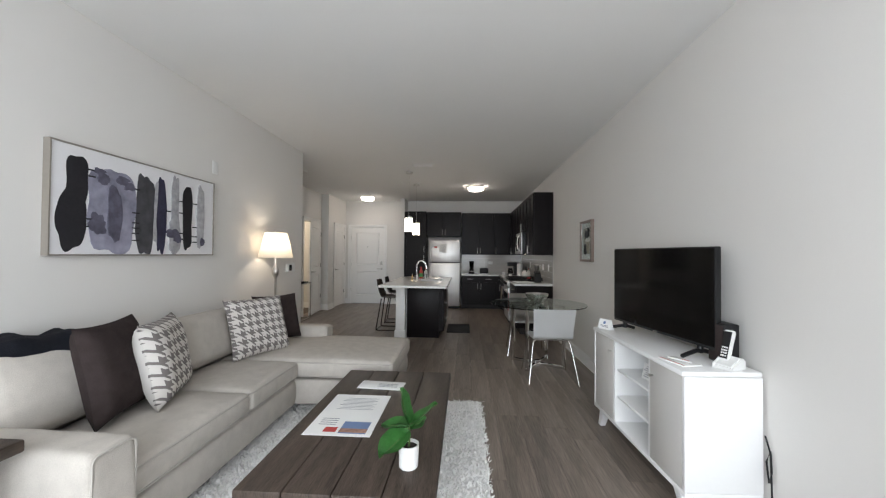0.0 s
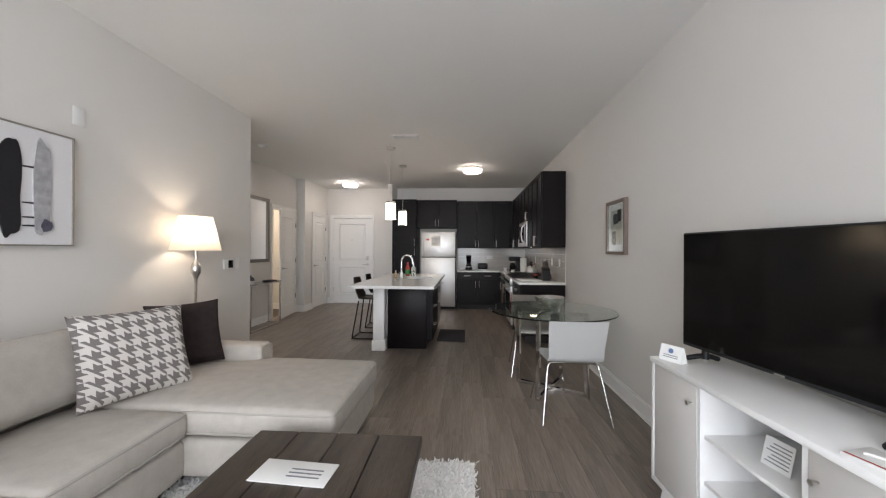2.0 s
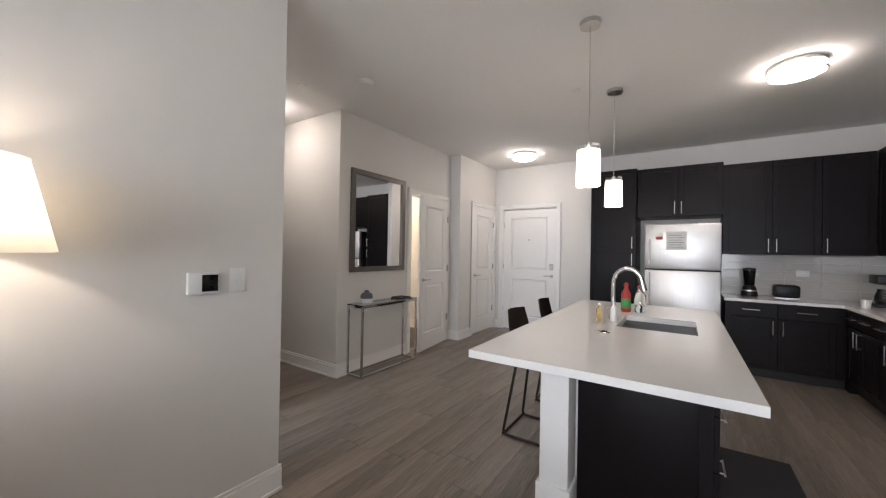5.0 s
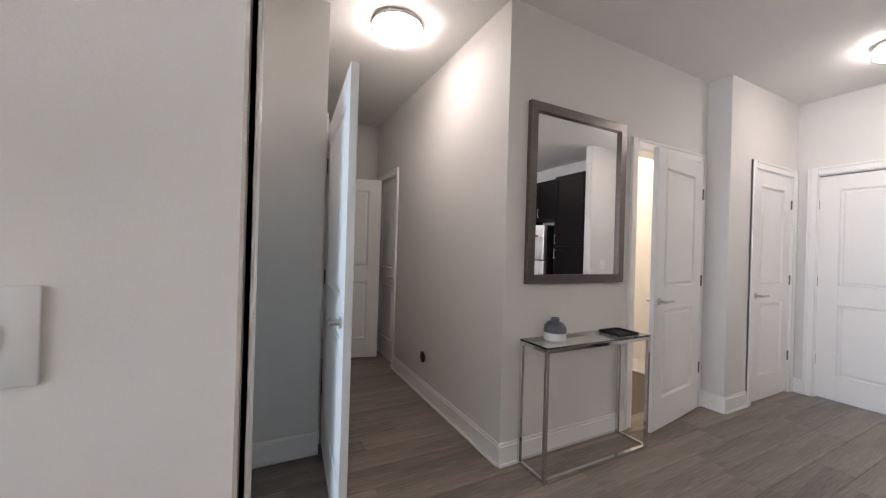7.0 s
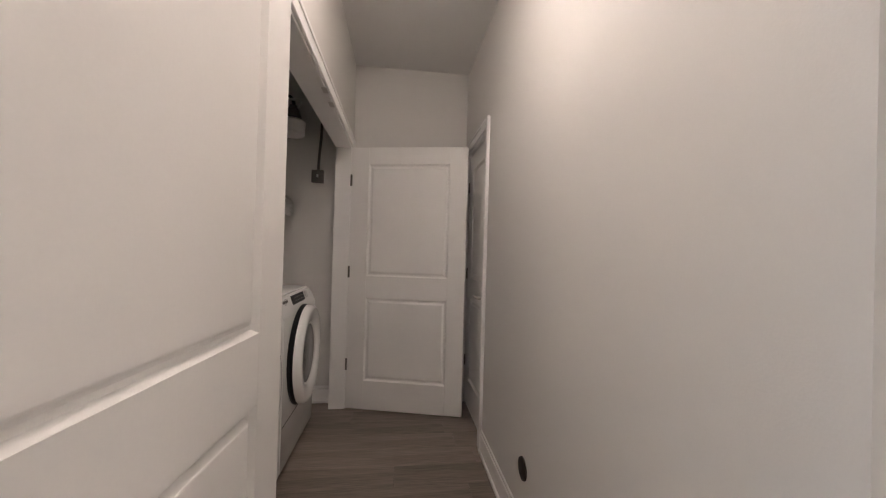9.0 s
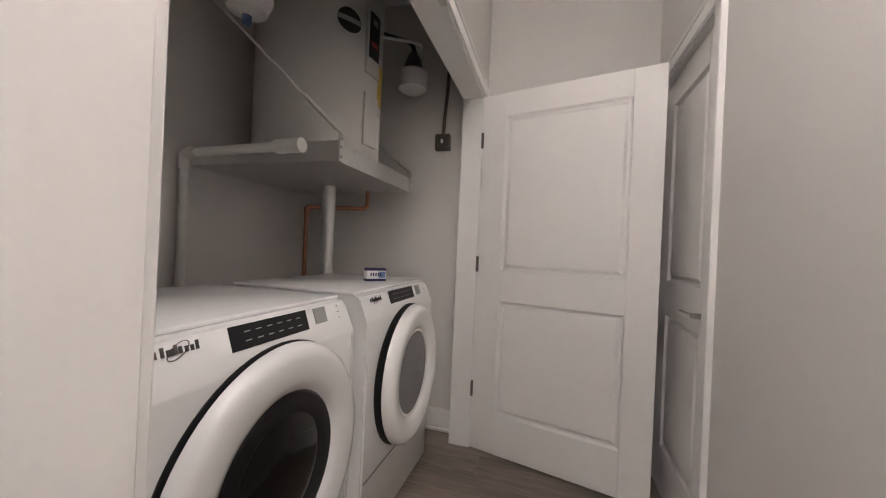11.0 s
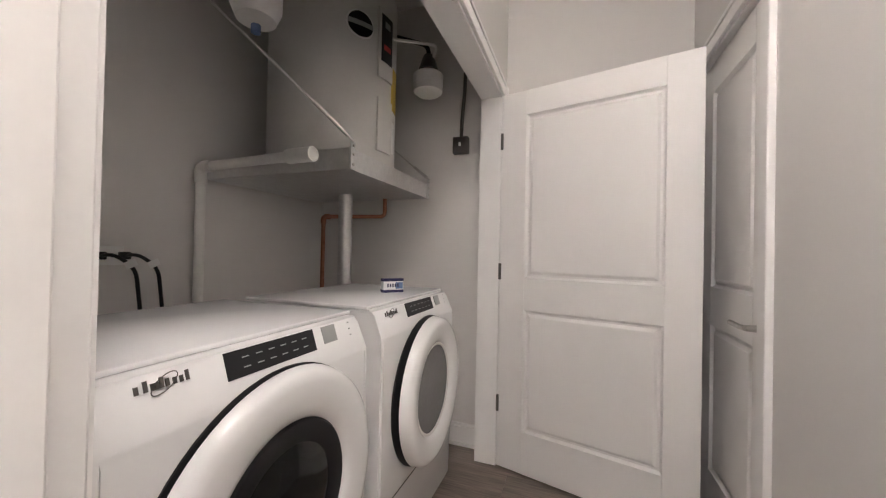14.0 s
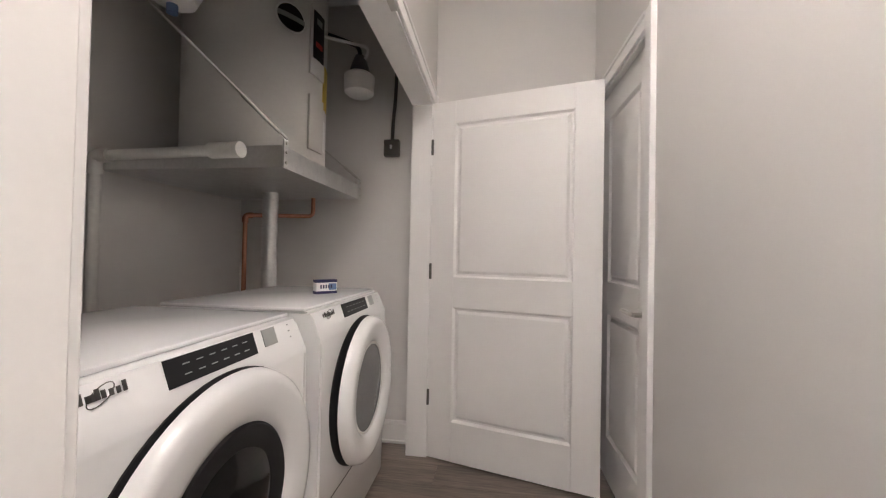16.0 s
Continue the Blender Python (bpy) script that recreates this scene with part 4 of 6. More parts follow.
hs = part("handset", turned(box(-0.014, 0.014, -0.024, 0.024, -0.02, 0.145, 0.009), q), M_PLASTIC, tel, "white handset with black keypad")
part("keypad", turned(box(-0.0155, -0.0142, -0.019, 0.019, -0.005, 0.135, 0.0005), q), M_BLACK, hs)
for i in range(4):
    for j in range(3):
        part("key", turned(box(-0.0172, -0.0157, -0.014 + j * 0.0105, -0.007 + j * 0.0105, 0.005 + i * 0.014, 0.013 + i * 0.014), q), M_PLASTIC, hs)
tel.matrix_basis = on_console(0.262, 0.058, 0, 20)
card = thing("leaflet", (0, 0, 0), "small printed card leaning on the console shelf", "leaflet")
part("sheet", turned(box(-0.001, 0.001, -0.05, 0.05, 0, 0.10), pose(0, 0, 0, 0, 14, 0)), M_PAPER, card)
for i in range(6):
    part("line", turned(box(-0.0016, -0.0011, -0.042, 0.04 - 0.01 * (i % 3), 0.015 + i * 0.013, 0.019 + i * 0.013), pose(0, 0, 0, 0, 14, 0)), M_INK, card)
card.matrix_basis = CON @ pose(0.10, 0.53, 0.5435, 0, 0, 8)
cab = tube([(1.790, 1.70, 0.46), (1.792, 1.67, 0.38), (1.788, 1.66, 0.30), (1.791, 1.68, 0.24), (1.787, 1.69, 0.34), (1.79, 1.67, 0.40), (1.788, 1.66, 0.18), (1.76, 1.65, 0.02), (1.72, 1.72, 0.008), (1.64, 1.70, 0.008)], 0.004, seg=6)
solid("power_cable", cab, M_BLACK, "black cables hanging behind the console", "cable")

# ---- dining corner ----
tx, ty, TR = 1.205, 4.34, 0.578
dt = thing("dining_table", (tx, ty, 0), "round clear glass dining table on chrome frames", "dining table")
part("tabletop", lathe([(TR - 0.004, 0.738), (TR, 0.742), (TR, 0.746), (TR - 0.004, 0.750)], Matrix.Translation((tx, ty, 0)), 72), M_TABLE, dt, "thick clear glass top with a greenish edge").visible_shadow = False
for a in (-32, 58):
    q = pose(tx, ty, 0, 0, 0, a)
    bm = None
    for x0, x1, z0, z1 in ((-0.34, 0.34, 0.0, 0.03), (-0.34, 0.34, 0.705, 0.735), (-0.34, -0.305, 0.03, 0.705), (0.305, 0.34, 0.03, 0.705)):
        bm = box(x0, x1, -0.02 if a < 0 else -0.017, 0.02 if a < 0 else 0.017, z0 + (0.001 if a > 0 else 0), z1 + (0.001 if a > 0 else 0), 0.002, bm, 1)
    part("pedestal_frame", turned(bm, q), M_CHROME, dt)
part("hub", turned(box(-0.035, 0.035, -0.035, 0.035, 0.012, 0.05, 0.004), pose(tx, ty, 0, 0, 0, 13)), M_CHROME, dt)
bw = solid("bowl", lathe([(0.0, 0.751), (0.05, 0.751), (0.055, 0.757), (0.10, 0.785), (0.137, 0.845), (0.142, 0.866), (0.136, 0.866), (0.095, 0.792), (0.05, 0.765), (0.0, 0.763)], Matrix.Translation((1.20, 4.36, 0)), 40, caps=False), M_HAMMER, "hammered silver metal bowl on the glass table", "bowl")


def dining_chair():
    th = thing("dining_chair", (0, 0, 0), "white moulded chair with thin chrome legs", "chair", "chairs round the glass table")
    bm, rows, prof = bmesh.new(), [], []
    for i in range(9):
        s = i / 8
        prof.append((0.21 - 0.36 * s, 0.452 - 0.012 * math.sin(math.pi * s)))
    for i in range(1, 5):
        a = i / 4 * math.pi / 2 * 0.9
        prof.append((-0.15 - 0.07 * math.sin(a), 0.452 + 0.07 * (1 - math.cos(a))))
    for i in range(1, 8):
        prof.append((-0.222 - 0.010 * i, 0.52 + 0.0375 * i))
    for j, (y, z) in enumerate(prof):
        hw = 0.205 if j < 12 else 0.205 + 0.012 * (j - 12) / 7
        rows.append([bm.verts.new((hw * k, y + (0.012 * k * k if j > 12 else 0), z + 0.006 * k * k * (1 if j < 9 else 0))) for k in (-1, -0.6, -0.2, 0.2, 0.6, 1)])
    for a, b in zip(rows, rows[1:]):
        for k in range(5):
            bm.faces.new((a[k], a[k + 1], b[k + 1], b[k]))
    bmesh.ops.solidify(bm, geom=bm.faces[:], thickness=0.011)
    part("seat_shell", bm, M_CHAIR, th, "white moulded seat and back in one")
    for s in (-1, 1):
        for y0, y1 in ((-0.13, -0.26), (0.14, 0.25)):
            part("leg", tube(arc([(s * 0.10, y0, 0.433), (s * 0.19, y0, 0.433), (s * 0.255, y1, 0.0)], 0.04), 0.008, seg=10), M_CHROME, th)
    part("under_frame", rod((-0.1, -0.13, 0.433), (0.1, -0.13, 0.433), 0.008, rod((-0.1, 0.14, 0.433), (0.1, 0.14, 0.433), 0.008)), M_CHROME, th)
    return th


ch = dining_chair()
ch.matrix_basis = pose(1.235, 3.875, 0, 0, 0, 0)
copy_thing(ch, pose(1.15, 4.86, 0, 0, 0, 176))

# wall fittings in the living room


def wall_plate(at, axis, w, h, label, category, inner):
    """A switch or socket plate; axis: direction out of the wall."""
    th = thing(category.replace(" ", "_"), at, label, category)
    q = Matrix.Translation(at) @ Vector(axis).to_track_quat("Z", "Y").to_matrix().to_4x4()
    part("plate", turned(box(-w / 2, w / 2, -h / 2, h / 2, 0.0005, 0.006, 0.002), q), M_PLASTIC, th)
    for dx, dy, ww, hh in inner:
        part("insert", turned(box(dx - ww / 2, dx + ww / 2, dy - hh / 2, dy + hh / 2, 0.0065, 0.009, 0.001), q), M_PLASTIC, th)
    return th


tm = thing("thermostat", (XL, 4.375, 1.09), "white wall thermostat with a dark square screen", "thermostat")
part("body", box(XL + 0.001, XL + 0.026, 4.31, 4.44, 1.10, 1.20, 0.006), M_PLASTIC, tm)
part("screen", box(XL + 0.0262, XL + 0.028, 4.365, 4.432, 1.112, 1.188, 0.0005), M_SCREEN, tm)
wall_plate((XL, 4.53, 1.155), (1, 0, 0), 0.075, 0.118, "white wall light switch", "light switch", [(0, 0, 0.012, 0.026)])
wall_plate((XL, 2.98, 2.12), (1, 0, 0), 0.07, 0.115, "white blank wall plate", "wall plate", [])
wall_plate((XR, 3.62, 0.40), (-1, 0, 0), 0.075, 0.118, "white double wall socket near the floor", "wall socket", [(0, 0.025, 0.03, 0.03), (0, -0.025, 0.03, 0.03)])

# ---- kitchen ----


def bar_handle(parent, a, b, out, r=0.005):
    """A bar pull from a to b standing off along out."""
    a, b, out = Vector(a), Vector(b), Vector(out)
    bm = rod(a + out * 0.03 - (b - a).normalized() * 0.015, b + out * 0.03 + (b - a).normalized() * 0.015, r)
    rod(a, a + out * 0.03, r * 0.8, bm), rod(b, b + out * 0.03, r * 0.8, bm)
    return part("handle", bm, M_NICKEL, parent, "brushed nickel bar handle")


def shaker(parent, axis, face, a, b, z0, z1, name="door", handle=None):
    """A shaker front on a cabinet face that looks along -axis; a to b along the other direction. handle: ('v'|'h', position)."""
    g, t, r = 0.002, 0.020, 0.055

    def bx(p, q, d0, d1, s, e, bm=None):
        return box(d0, d1, p, q, s, e, 0.0015, bm, 1) if axis == "x" else box(p, q, d0, d1, s, e, 0.0015, bm, 1)
    a, b, z0, z1 = a + g, b - g, z0 + g, z1 - g
    d0, d1 = face - t, face - 0.001
    if z1 - z0 < 0.2:
        r = 0.0
    if r:
        bm = bx(a, a + r, d0, d1, z0, z1)
        bx(b - r, b, d0, d1, z0, z1, bm)
        bx(a + r, b - r, d0, d1, z0, z0 + r, bm)
        bx(a + r, b - r, d0, d1, z1 - r, z1, bm)
        bx(a + r - 0.004, b - r + 0.004, d0 + 0.010, d1 - 0.003, z0 + r - 0.004, z1 - r + 0.004, bm)
    else:
        bm = bx(a, b, d0, d1, z0, z1)
    d = part(name, bm, M_DARK, parent)
    if handle:
        kind, p, z = handle
        out = Vector((-1, 0, 0)) if axis == "x" else Vector((0, -1, 0))
        if kind == "v":
            e = [(d0, p, z - 0.06), (d0, p, z + 0.06)] if axis == "x" else [(p, d0, z - 0.06), (p, d0, z + 0.06)]
        else:
            e = [(d0, p - 0.06, z), (d0, p + 0.06, z)] if axis == "x" else [(p - 0.06, d0, z), (p + 0.06, d0, z)]
        bar_handle(d, e[0], e[1], out)
    return d


CT, UB, UT = 0.85, 1.345, 2.415
LBL = "espresso-stained shaker %s cabinet with bar handles"
# right-hand base run
for y0, y1 in ((6.015, 6.74), (7.52, 8.14), (8.14, 8.76)):
    c = thing("base_cabinet", (1.47, (y0 + y1) / 2, 0), LBL % "base", "cabinet", "kitchen base cabinets")
    part("body", box(1.185, 1.795, y0 + 0.001, y1 - 0.001, 0.10, CT - 0.031), M_DARK, c)
    part("toe_kick", box(1.25, 1.79, y0 + 0.001, y1 - 0.001, 0.0, 0.099), M_KICK, c)
    m = (y0 + y1) / 2
    shaker(c, "x", 1.185, y0, m, CT - 0.19, CT - 0.035, "drawer", ("h", (y0 + m) / 2, CT - 0.11))
    shaker(c, "x", 1.185, m, y1, CT - 0.19, CT - 0.035, "drawer", ("h", (y1 + m) / 2, CT - 0.11))
    shaker(c, "x", 1.185, y0, m, 0.11, CT - 0.195, "door", ("v", m - 0.04, CT - 0.29))
    shaker(c, "x", 1.185, m, y1, 0.11, CT - 0.195, "door", ("v", m + 0.04, CT - 0.29))
# back base run
c = thing("base_cabinet", (0.7, 9.1, 0), LBL % "base", "cabinet", "kitchen base cabinets")
part("body", box(0.225, 1.18, 8.80, 9.415, 0.10, CT - 0.031), M_DARK, c)
part("toe_kick", box(0.225, 1.18, 8.86, 9.41, 0.0, 0.099), M_KICK, c)
for a, b, hx in ((0.225, 0.665, 0.625), (0.665, 1.105, 0.705)):
    shaker(c, "y", 8.80, a, b, CT - 0.19, CT - 0.035, "drawer", ("h", (a + b) / 2, CT - 0.11))
    shaker(c, "y", 8.80, a, b, 0.11, CT - 0.195, "door", ("v", hx, CT - 0.29))
c = thing("corner_cabinet", (1.5, 9.1, 0), "espresso-stained blind corner base cabinet", "cabinet", "kitchen base cabinets")
part("body", box(1.182, 1.795, 8.762, 9.415, 0.0, CT - 0.031), M_DARK, c)
# worktops
bm = box(1.145, XR - 0.002, 5.995, 6.745, CT - 0.03, CT, 0.004)
solid("worktop", bm, M_QUARTZ, "white quartz kitchen worktop", "worktop")
bm = slab([(1.145, 7.515), (XR - 0.002, 7.515), (XR - 0.002, YK - 0.002), (0.215, YK - 0.002), (0.215, 8.765), (1.145, 8.765)], CT - 0.03, CT)
solid("worktop", bm, M_QUARTZ, "white quartz corner worktop beside the range", "worktop")
# upper cabinets
for y0, y1, z0 in ((6.01, 6.745, UB), (6.75, 7.51, 1.79), (7.515, 8.27, UB), (8.27, 9.085, UB)):
    c = thing("wall_cabinet", (1.64, (y0 + y1) / 2, z0), LBL % "wall", "cabinet", "kitchen wall cabinets")
    part("body", box(1.475, 1.795, y0 + 0.001, y1 - 0.001, z0, UT), M_DARK, c)
    m = (y0 + y1) / 2
    shaker(c, "x", 1.475, y0, m, z0, UT, "door", ("v", m - 0.035, z0 + 0.10))
    shaker(c, "x", 1.475, m, y1, z0, UT, "door", ("v", m + 0.035, z0 + 0.10))
for a, b, z0, y0 in ((0.215, 0.66, UB, 9.10), (0.66, 1.06, UB, 9.10), (1.06, 1.455, UB, 9.10), (-0.675, 0.205, 1.80, 8.90)):
    c = thing("wall_cabinet", ((a + b) / 2, 9.25, z0), LBL % "wall", "cabinet", "kitchen wall cabinets")
    part("body", box(a + 0.001, b - 0.001, y0, 9.415, z0, UT), M_DARK, c)
    if b - a > 0.6:
        m = (a + b) / 2
        shaker(c, "y", y0, a, m, z0, UT, "door", ("v", m - 0.035, z0 + 0.10))
        shaker(c, "y", y0, m, b, z0, UT, "door", ("v", m + 0.035, z0 + 0.10))
    else:
        shaker(c, "y", y0, a, b, z0, UT, "door", ("v", b - 0.035 if a < 0.5 else a + 0.035, z0 + 0.10))
c = thing("pantry_cabinet", (-0.95, 9.1, 0), "tall espresso-stained pantry cabinet beside the fridge", "cabinet")
part("body", box(-1.23, -0.682, 8.84, 9.415, 0.10, UT + 0.01), M_DARK, c)
part("toe_kick", box(-1.22, -0.69, 8.90, 9.41, 0, 0.099), M_KICK, c)
shaker(c, "y", 8.84, -1.23, -0.682, 0.11, 1.36, "door", ("v", -0.725, 1.25))
shaker(c, "y", 8.84, -1.23, -0.682, 1.362, UT + 0.01, "door", ("v", -0.725, 1.47))

# refrigerator
fr = thing("refrigerator", (-0.19, 9.05, 0), "stainless top-freezer refrigerator with papers on its door", "refrigerator")
part("body", box(-0.575, 0.185, 8.80, 9.38, 0.03, 1.695, 0.005), M_BLACK, fr)
part("grille", box(-0.57, 0.18, 8.79, 8.82, 0.005, 0.06), M_BLACK, fr)
for z0, z1, h0, h1 in ((0.065, 1.135, 0.62, 1.10), (1.147, 1.695, 1.18, 1.50)):
    d = part("freezer_door" if z0 > 1 else "fridge_door", box(-0.575, 0.185, 8.72, 8.795, z0, z1, 0.014), M_STEEL, fr)
    part("handle", tube(arc([(-0.525, 8.722, h0), (-0.525, 8.675, h0 + 0.015), (-0.525, 8.675, h1 - 0.015), (-0.525, 8.722, h1)], 0.02), 0.012), M_PLASTIC, d, "pale bar handle")
    if z0 > 1:
        part("note", box(-0.35, -0.14, 8.7185, 8.7198, 1.38, 1.60), M_PAPER, d, "white printed note")
        part("note", box(-0.46, -0.38, 8.7185, 8.7198, 1.50, 1.58), M_PAPER, d, "small card with red print")
        part("print_block", box(-0.455, -0.385, 8.7178, 8.7184, 1.505, 1.54), M_RED, d)
        for i in range(6):
            part("line", box(-0.33, -0.17 - 0.02 * (i % 2), 8.7178, 8.7184, 1.41 + i * 0.028, 1.416 + i * 0.028), M_INK, d)

# range
ra = thing("range", (1.45, 7.13, 0), "stainless and black gas range with cast grates", "range")
part("body", box(1.17, 1.79, 6.752, 7.508, 0.02, CT + 0.005, 0.003), M_BLACK, ra)
part("drawer", box(1.145, 1.17, 6.76, 7.50, 0.09, 0.22, 0.004), M_STEEL, ra)
od = part("oven_door", box(1.13, 1.17, 6.76, 7.50, 0.23, 0.72, 0.006), M_STEEL, ra)
part("oven_window", box(1.127, 1.1295, 6.83, 7.43, 0.29, 0.60), M_SCREEN, od, "dark oven window")
part("handle", rod((1.085, 6.80, 0.68), (1.085, 7.46, 0.68), 0.012, rod((1.085, 6.83, 0.68), (1.13, 6.83, 0.68), 0.009, rod((1.085, 7.43, 0.68), (1.13, 7.43, 0.68), 0.009))), M_STEEL, od)
cp = part("control_panel", box(1.12, 1.17, 6.756, 7.504, 0.735, CT, 0.008), M_STEEL, ra)
for i in range(5):
    part("knob", lathe([(0.022, 0), (0.020, 0.03), (0.0, 0.031)], Matrix.Translation((1.12, 6.84 + i * 0.145, 0.79)) @ Matrix.Rotation(-math.pi / 2, 4, "Y"), 18), M_BLACK, cp)
part("cooktop", box(1.16, 1.79, 6.756, 7.504, CT + 0.006, CT + 0.016, 0.003), M_BLACK, ra)
for y0 in (6.77, 7.02, 7.27):
    bm = None
    for dx in (0.0, 0.26, 0.55):
        bm = rod((1.19 + dx, y0, CT + 0.045), (1.19 + dx, y0 + 0.225, CT + 0.045), 0.006, bm, 8)
    for dy in (0.0, 0.075, 0.15, 0.225):
        rod((1.19, y0 + dy, CT + 0.045), (1.74, y0 + dy, CT + 0.045), 0.006, bm, 8)
    for dx in (0.0, 0.55):
        for dy in (0.0, 0.225):
            rod((1.19 + dx, y0 + dy, CT + 0.014), (1.19 + dx, y0 + dy, CT + 0.045), 0.006, bm, 8)
    part("grate", bm, M_BLACK, ra)
part("oven_control", box(1.70, 1.79, 6.80, 7.46, CT + 0.017, CT + 0.06, 0.006), M_BLACK, ra)
# microwave
mw = thing("microwave", (1.6, 7.13, 1.355), "stainless over-range microwave with a curved handle", "microwave")
part("body", box(1.40, 1.79, 6.755, 7.505, 1.36, 1.785, 0.004), M_BLACK, mw)
d = part("door", box(1.375, 1.399, 6.76, 7.50, 1.365, 1.78, 0.006), M_STEEL, mw)
part("window", box(1.372, 1.3745, 6.97, 7.45, 1.43, 1.72), M_SCREEN, d, "dark door window")
part("handle", tube(arc([(1.376, 6.89, 1.42), (1.33, 6.90, 1.46), (1.318, 6.905, 1.575), (1.33, 6.90, 1.69), (1.376, 6.89, 1.73)], 0.03), 0.012), M_STEEL, d)
part("control_panel", box(1.372, 1.3745, 6.775, 6.85, 1.43, 1.72), M_BLACK, d)
part("task_lamp", box(1.56, 1.68, 6.85, 6.95, 1.352, 1.3595), glow("lit_task_lens", (1.0, 0.85, 0.65), 6.0), mw, "lit lens under the microwave")
part("task_lamp", box(1.56, 1.68, 7.31, 7.41, 1.352, 1.3595), bpy.data.materials["lit_task_lens"], mw, "lit lens under the microwave")

# island
isl = thing("kitchen_island", (-0.4, 6.4, 0), "espresso kitchen island with a white post", "kitchen island")
part("body", box(-0.625, -0.05, 5.62, 7.15, 0.10, 0.845), M_DARK, isl)
part("toe_kick", box(-0.62, -0.11, 5.625, 7.14, 0.0, 0.099), M_KICK, isl)
part("end_panel", box(-0.625, -0.105, 5.60, 5.6185, 0.0, 0.845, 0.002), M_DARK, isl)
part("post", box(-0.785, -0.64, 5.475, 5.62, 0.0, 0.8475, 0.003), M_TRIM, isl, "square white painted post")
part("post_base", box(-0.80, -0.626, 5.46, 5.635, 0.0, 0.13, 0.004), M_TRIM, isl)
part("post", box(-0.785, -0.64, 7.0, 7.145, 0.0, 0.8475, 0.003), M_TRIM, isl, "square white painted post")
part("knee_wall", box(-0.66, -0.627, 5.636, 6.998, 0.0, 0.845), M_TRIM, isl)
for y0, y1, kind in ((5.625, 6.05, "drawers"), (6.05, 6.50, "door"), (6.50, 7.14, "dishwasher")):
    def front(z0, z1, name):
        bm = box(-0.049, -0.028, y0 + 0.003, y1 - 0.003, z0, z1, 0.002, None, 1)
        return part(name, bm, M_STEEL if kind == "dishwasher" else M_DARK, isl)
    if kind == "drawers":
        for z0, z1 in ((0.11, 0.35), (0.355, 0.60), (0.605, 0.84)):
            bar_handle(front(z0, z1, "drawer"), (-0.028, y0 + 0.15, z1 - 0.06), (-0.028, y1 - 0.15, z1 - 0.06), (1, 0, 0))
    elif kind == "door":
        front(0.665, 0.84, "drawer")
        bar_handle(front(0.11, 0.66, "door"), (-0.028, y1 - 0.04, 0.50), (-0.028, y1 - 0.04, 0.62), (1, 0, 0))
    else:
        d = front(0.11, 0.84, "dishwasher_door")
        bar_handle(d, (-0.028, y0 + 0.06, 0.74), (-0.028, y1 - 0.06, 0.74), (1, 0, 0), 0.009)
IT = 0.882
# worktop with a sink cut-out
sx0, sx1, sy0, sy1 = -0.505, -0.10, 6.0, 6.50
wt = thing("island_worktop", (-0.45, 6.1, IT), "white polished quartz island worktop", "worktop")
bm = None
for x0, x1, y0, y1 in ((-0.955, sx0, 5.01, 7.19), (sx1, 0.042, 5.01, 7.19), (sx0, sx1, 5.01, sy0), (sx0, sx1, sy1, 7.19)):
    bm = box(x0, x1, y0, y1, IT - 0.033, IT, bm=bm)
bmesh.ops.remove_doubles(bm, verts=bm.verts, dist=0.0001)
part("slab", bm, M_QUARTZ, wt)
sk = thing("kitchen_sink", (-0.3, 6.25, IT - 0.2), "undermount stainless steel kitchen sink", "sink")
bm = box(sx0 - 0.012, sx0, sy0 - 0.012, sy1 + 0.012, 0.66, IT - 0.034)
box(sx1, sx1 + 0.012, sy0 - 0.012, sy1 + 0.012, 0.66, IT - 0.034, bm=bm)
box(sx0, sx1, sy0 - 0.012, sy0, 0.66, IT - 0.034, bm=bm)
box(sx0, sx1, sy1, sy1 + 0.012, 0.66, IT - 0.034, bm=bm)
box(sx0 - 0.012, sx1 + 0.012, sy0 - 0.012, sy1 + 0.012, 0.65, 0.66, bm=bm)
part("basin", bm, M_STEEL, sk)
part("drain", lathe([(0.045, 0.6605), (0.04, 0.664)], Matrix.Translation((-0.30, 6.25, 0)), 24), M_CHROME, sk)
fx, fy = -0.56, 6.27
fa = thing("kitchen_faucet", (fx, fy, IT), "tall chrome gooseneck kitchen faucet", "faucet")
part("base_plate", lathe([(0.028, IT), (0.028, IT + 0.02), (0.020, IT + 0.05)], Matrix.Translation((fx, fy, 0)), 24), M_CHROME, fa)
pts = [(fx, fy, IT + 0.04), (fx, fy, IT + 0.24)] + [(fx + 0.085 - 0.085 * math.cos(a * math.pi / 12), fy, IT + 0.24 + 0.10 * math.sin(a * math.pi / 12)) for a in range(1, 11)]
part("spout", tube(pts, 0.014, seg=14), M_CHROME, fa)
part("spray_head", rod(Vector(pts[-1]), Vector(pts[-1]) + Vector((0.022, 0, -0.09)), 0.016, seg=16, r2=0.019), M_CHROME, fa)
part("lever", tube([(fx, fy - 0.02, IT + 0.06), (fx - 0.01, fy - 0.05, IT + 0.075), (fx - 0.02, fy - 0.10, IT + 0.085)], 0.006), M_CHROME, fa)
ho = thing("air_switch", (-0.535, 5.77, IT), "round chrome cover on the island worktop", "cover")
part("ring", lathe([(0.036, IT + 0.0005), (0.036, IT + 0.004), (0.028, IT + 0.006)], Matrix.Translation((-0.535, 5.77, 0)), 24), M_CHROME, ho)


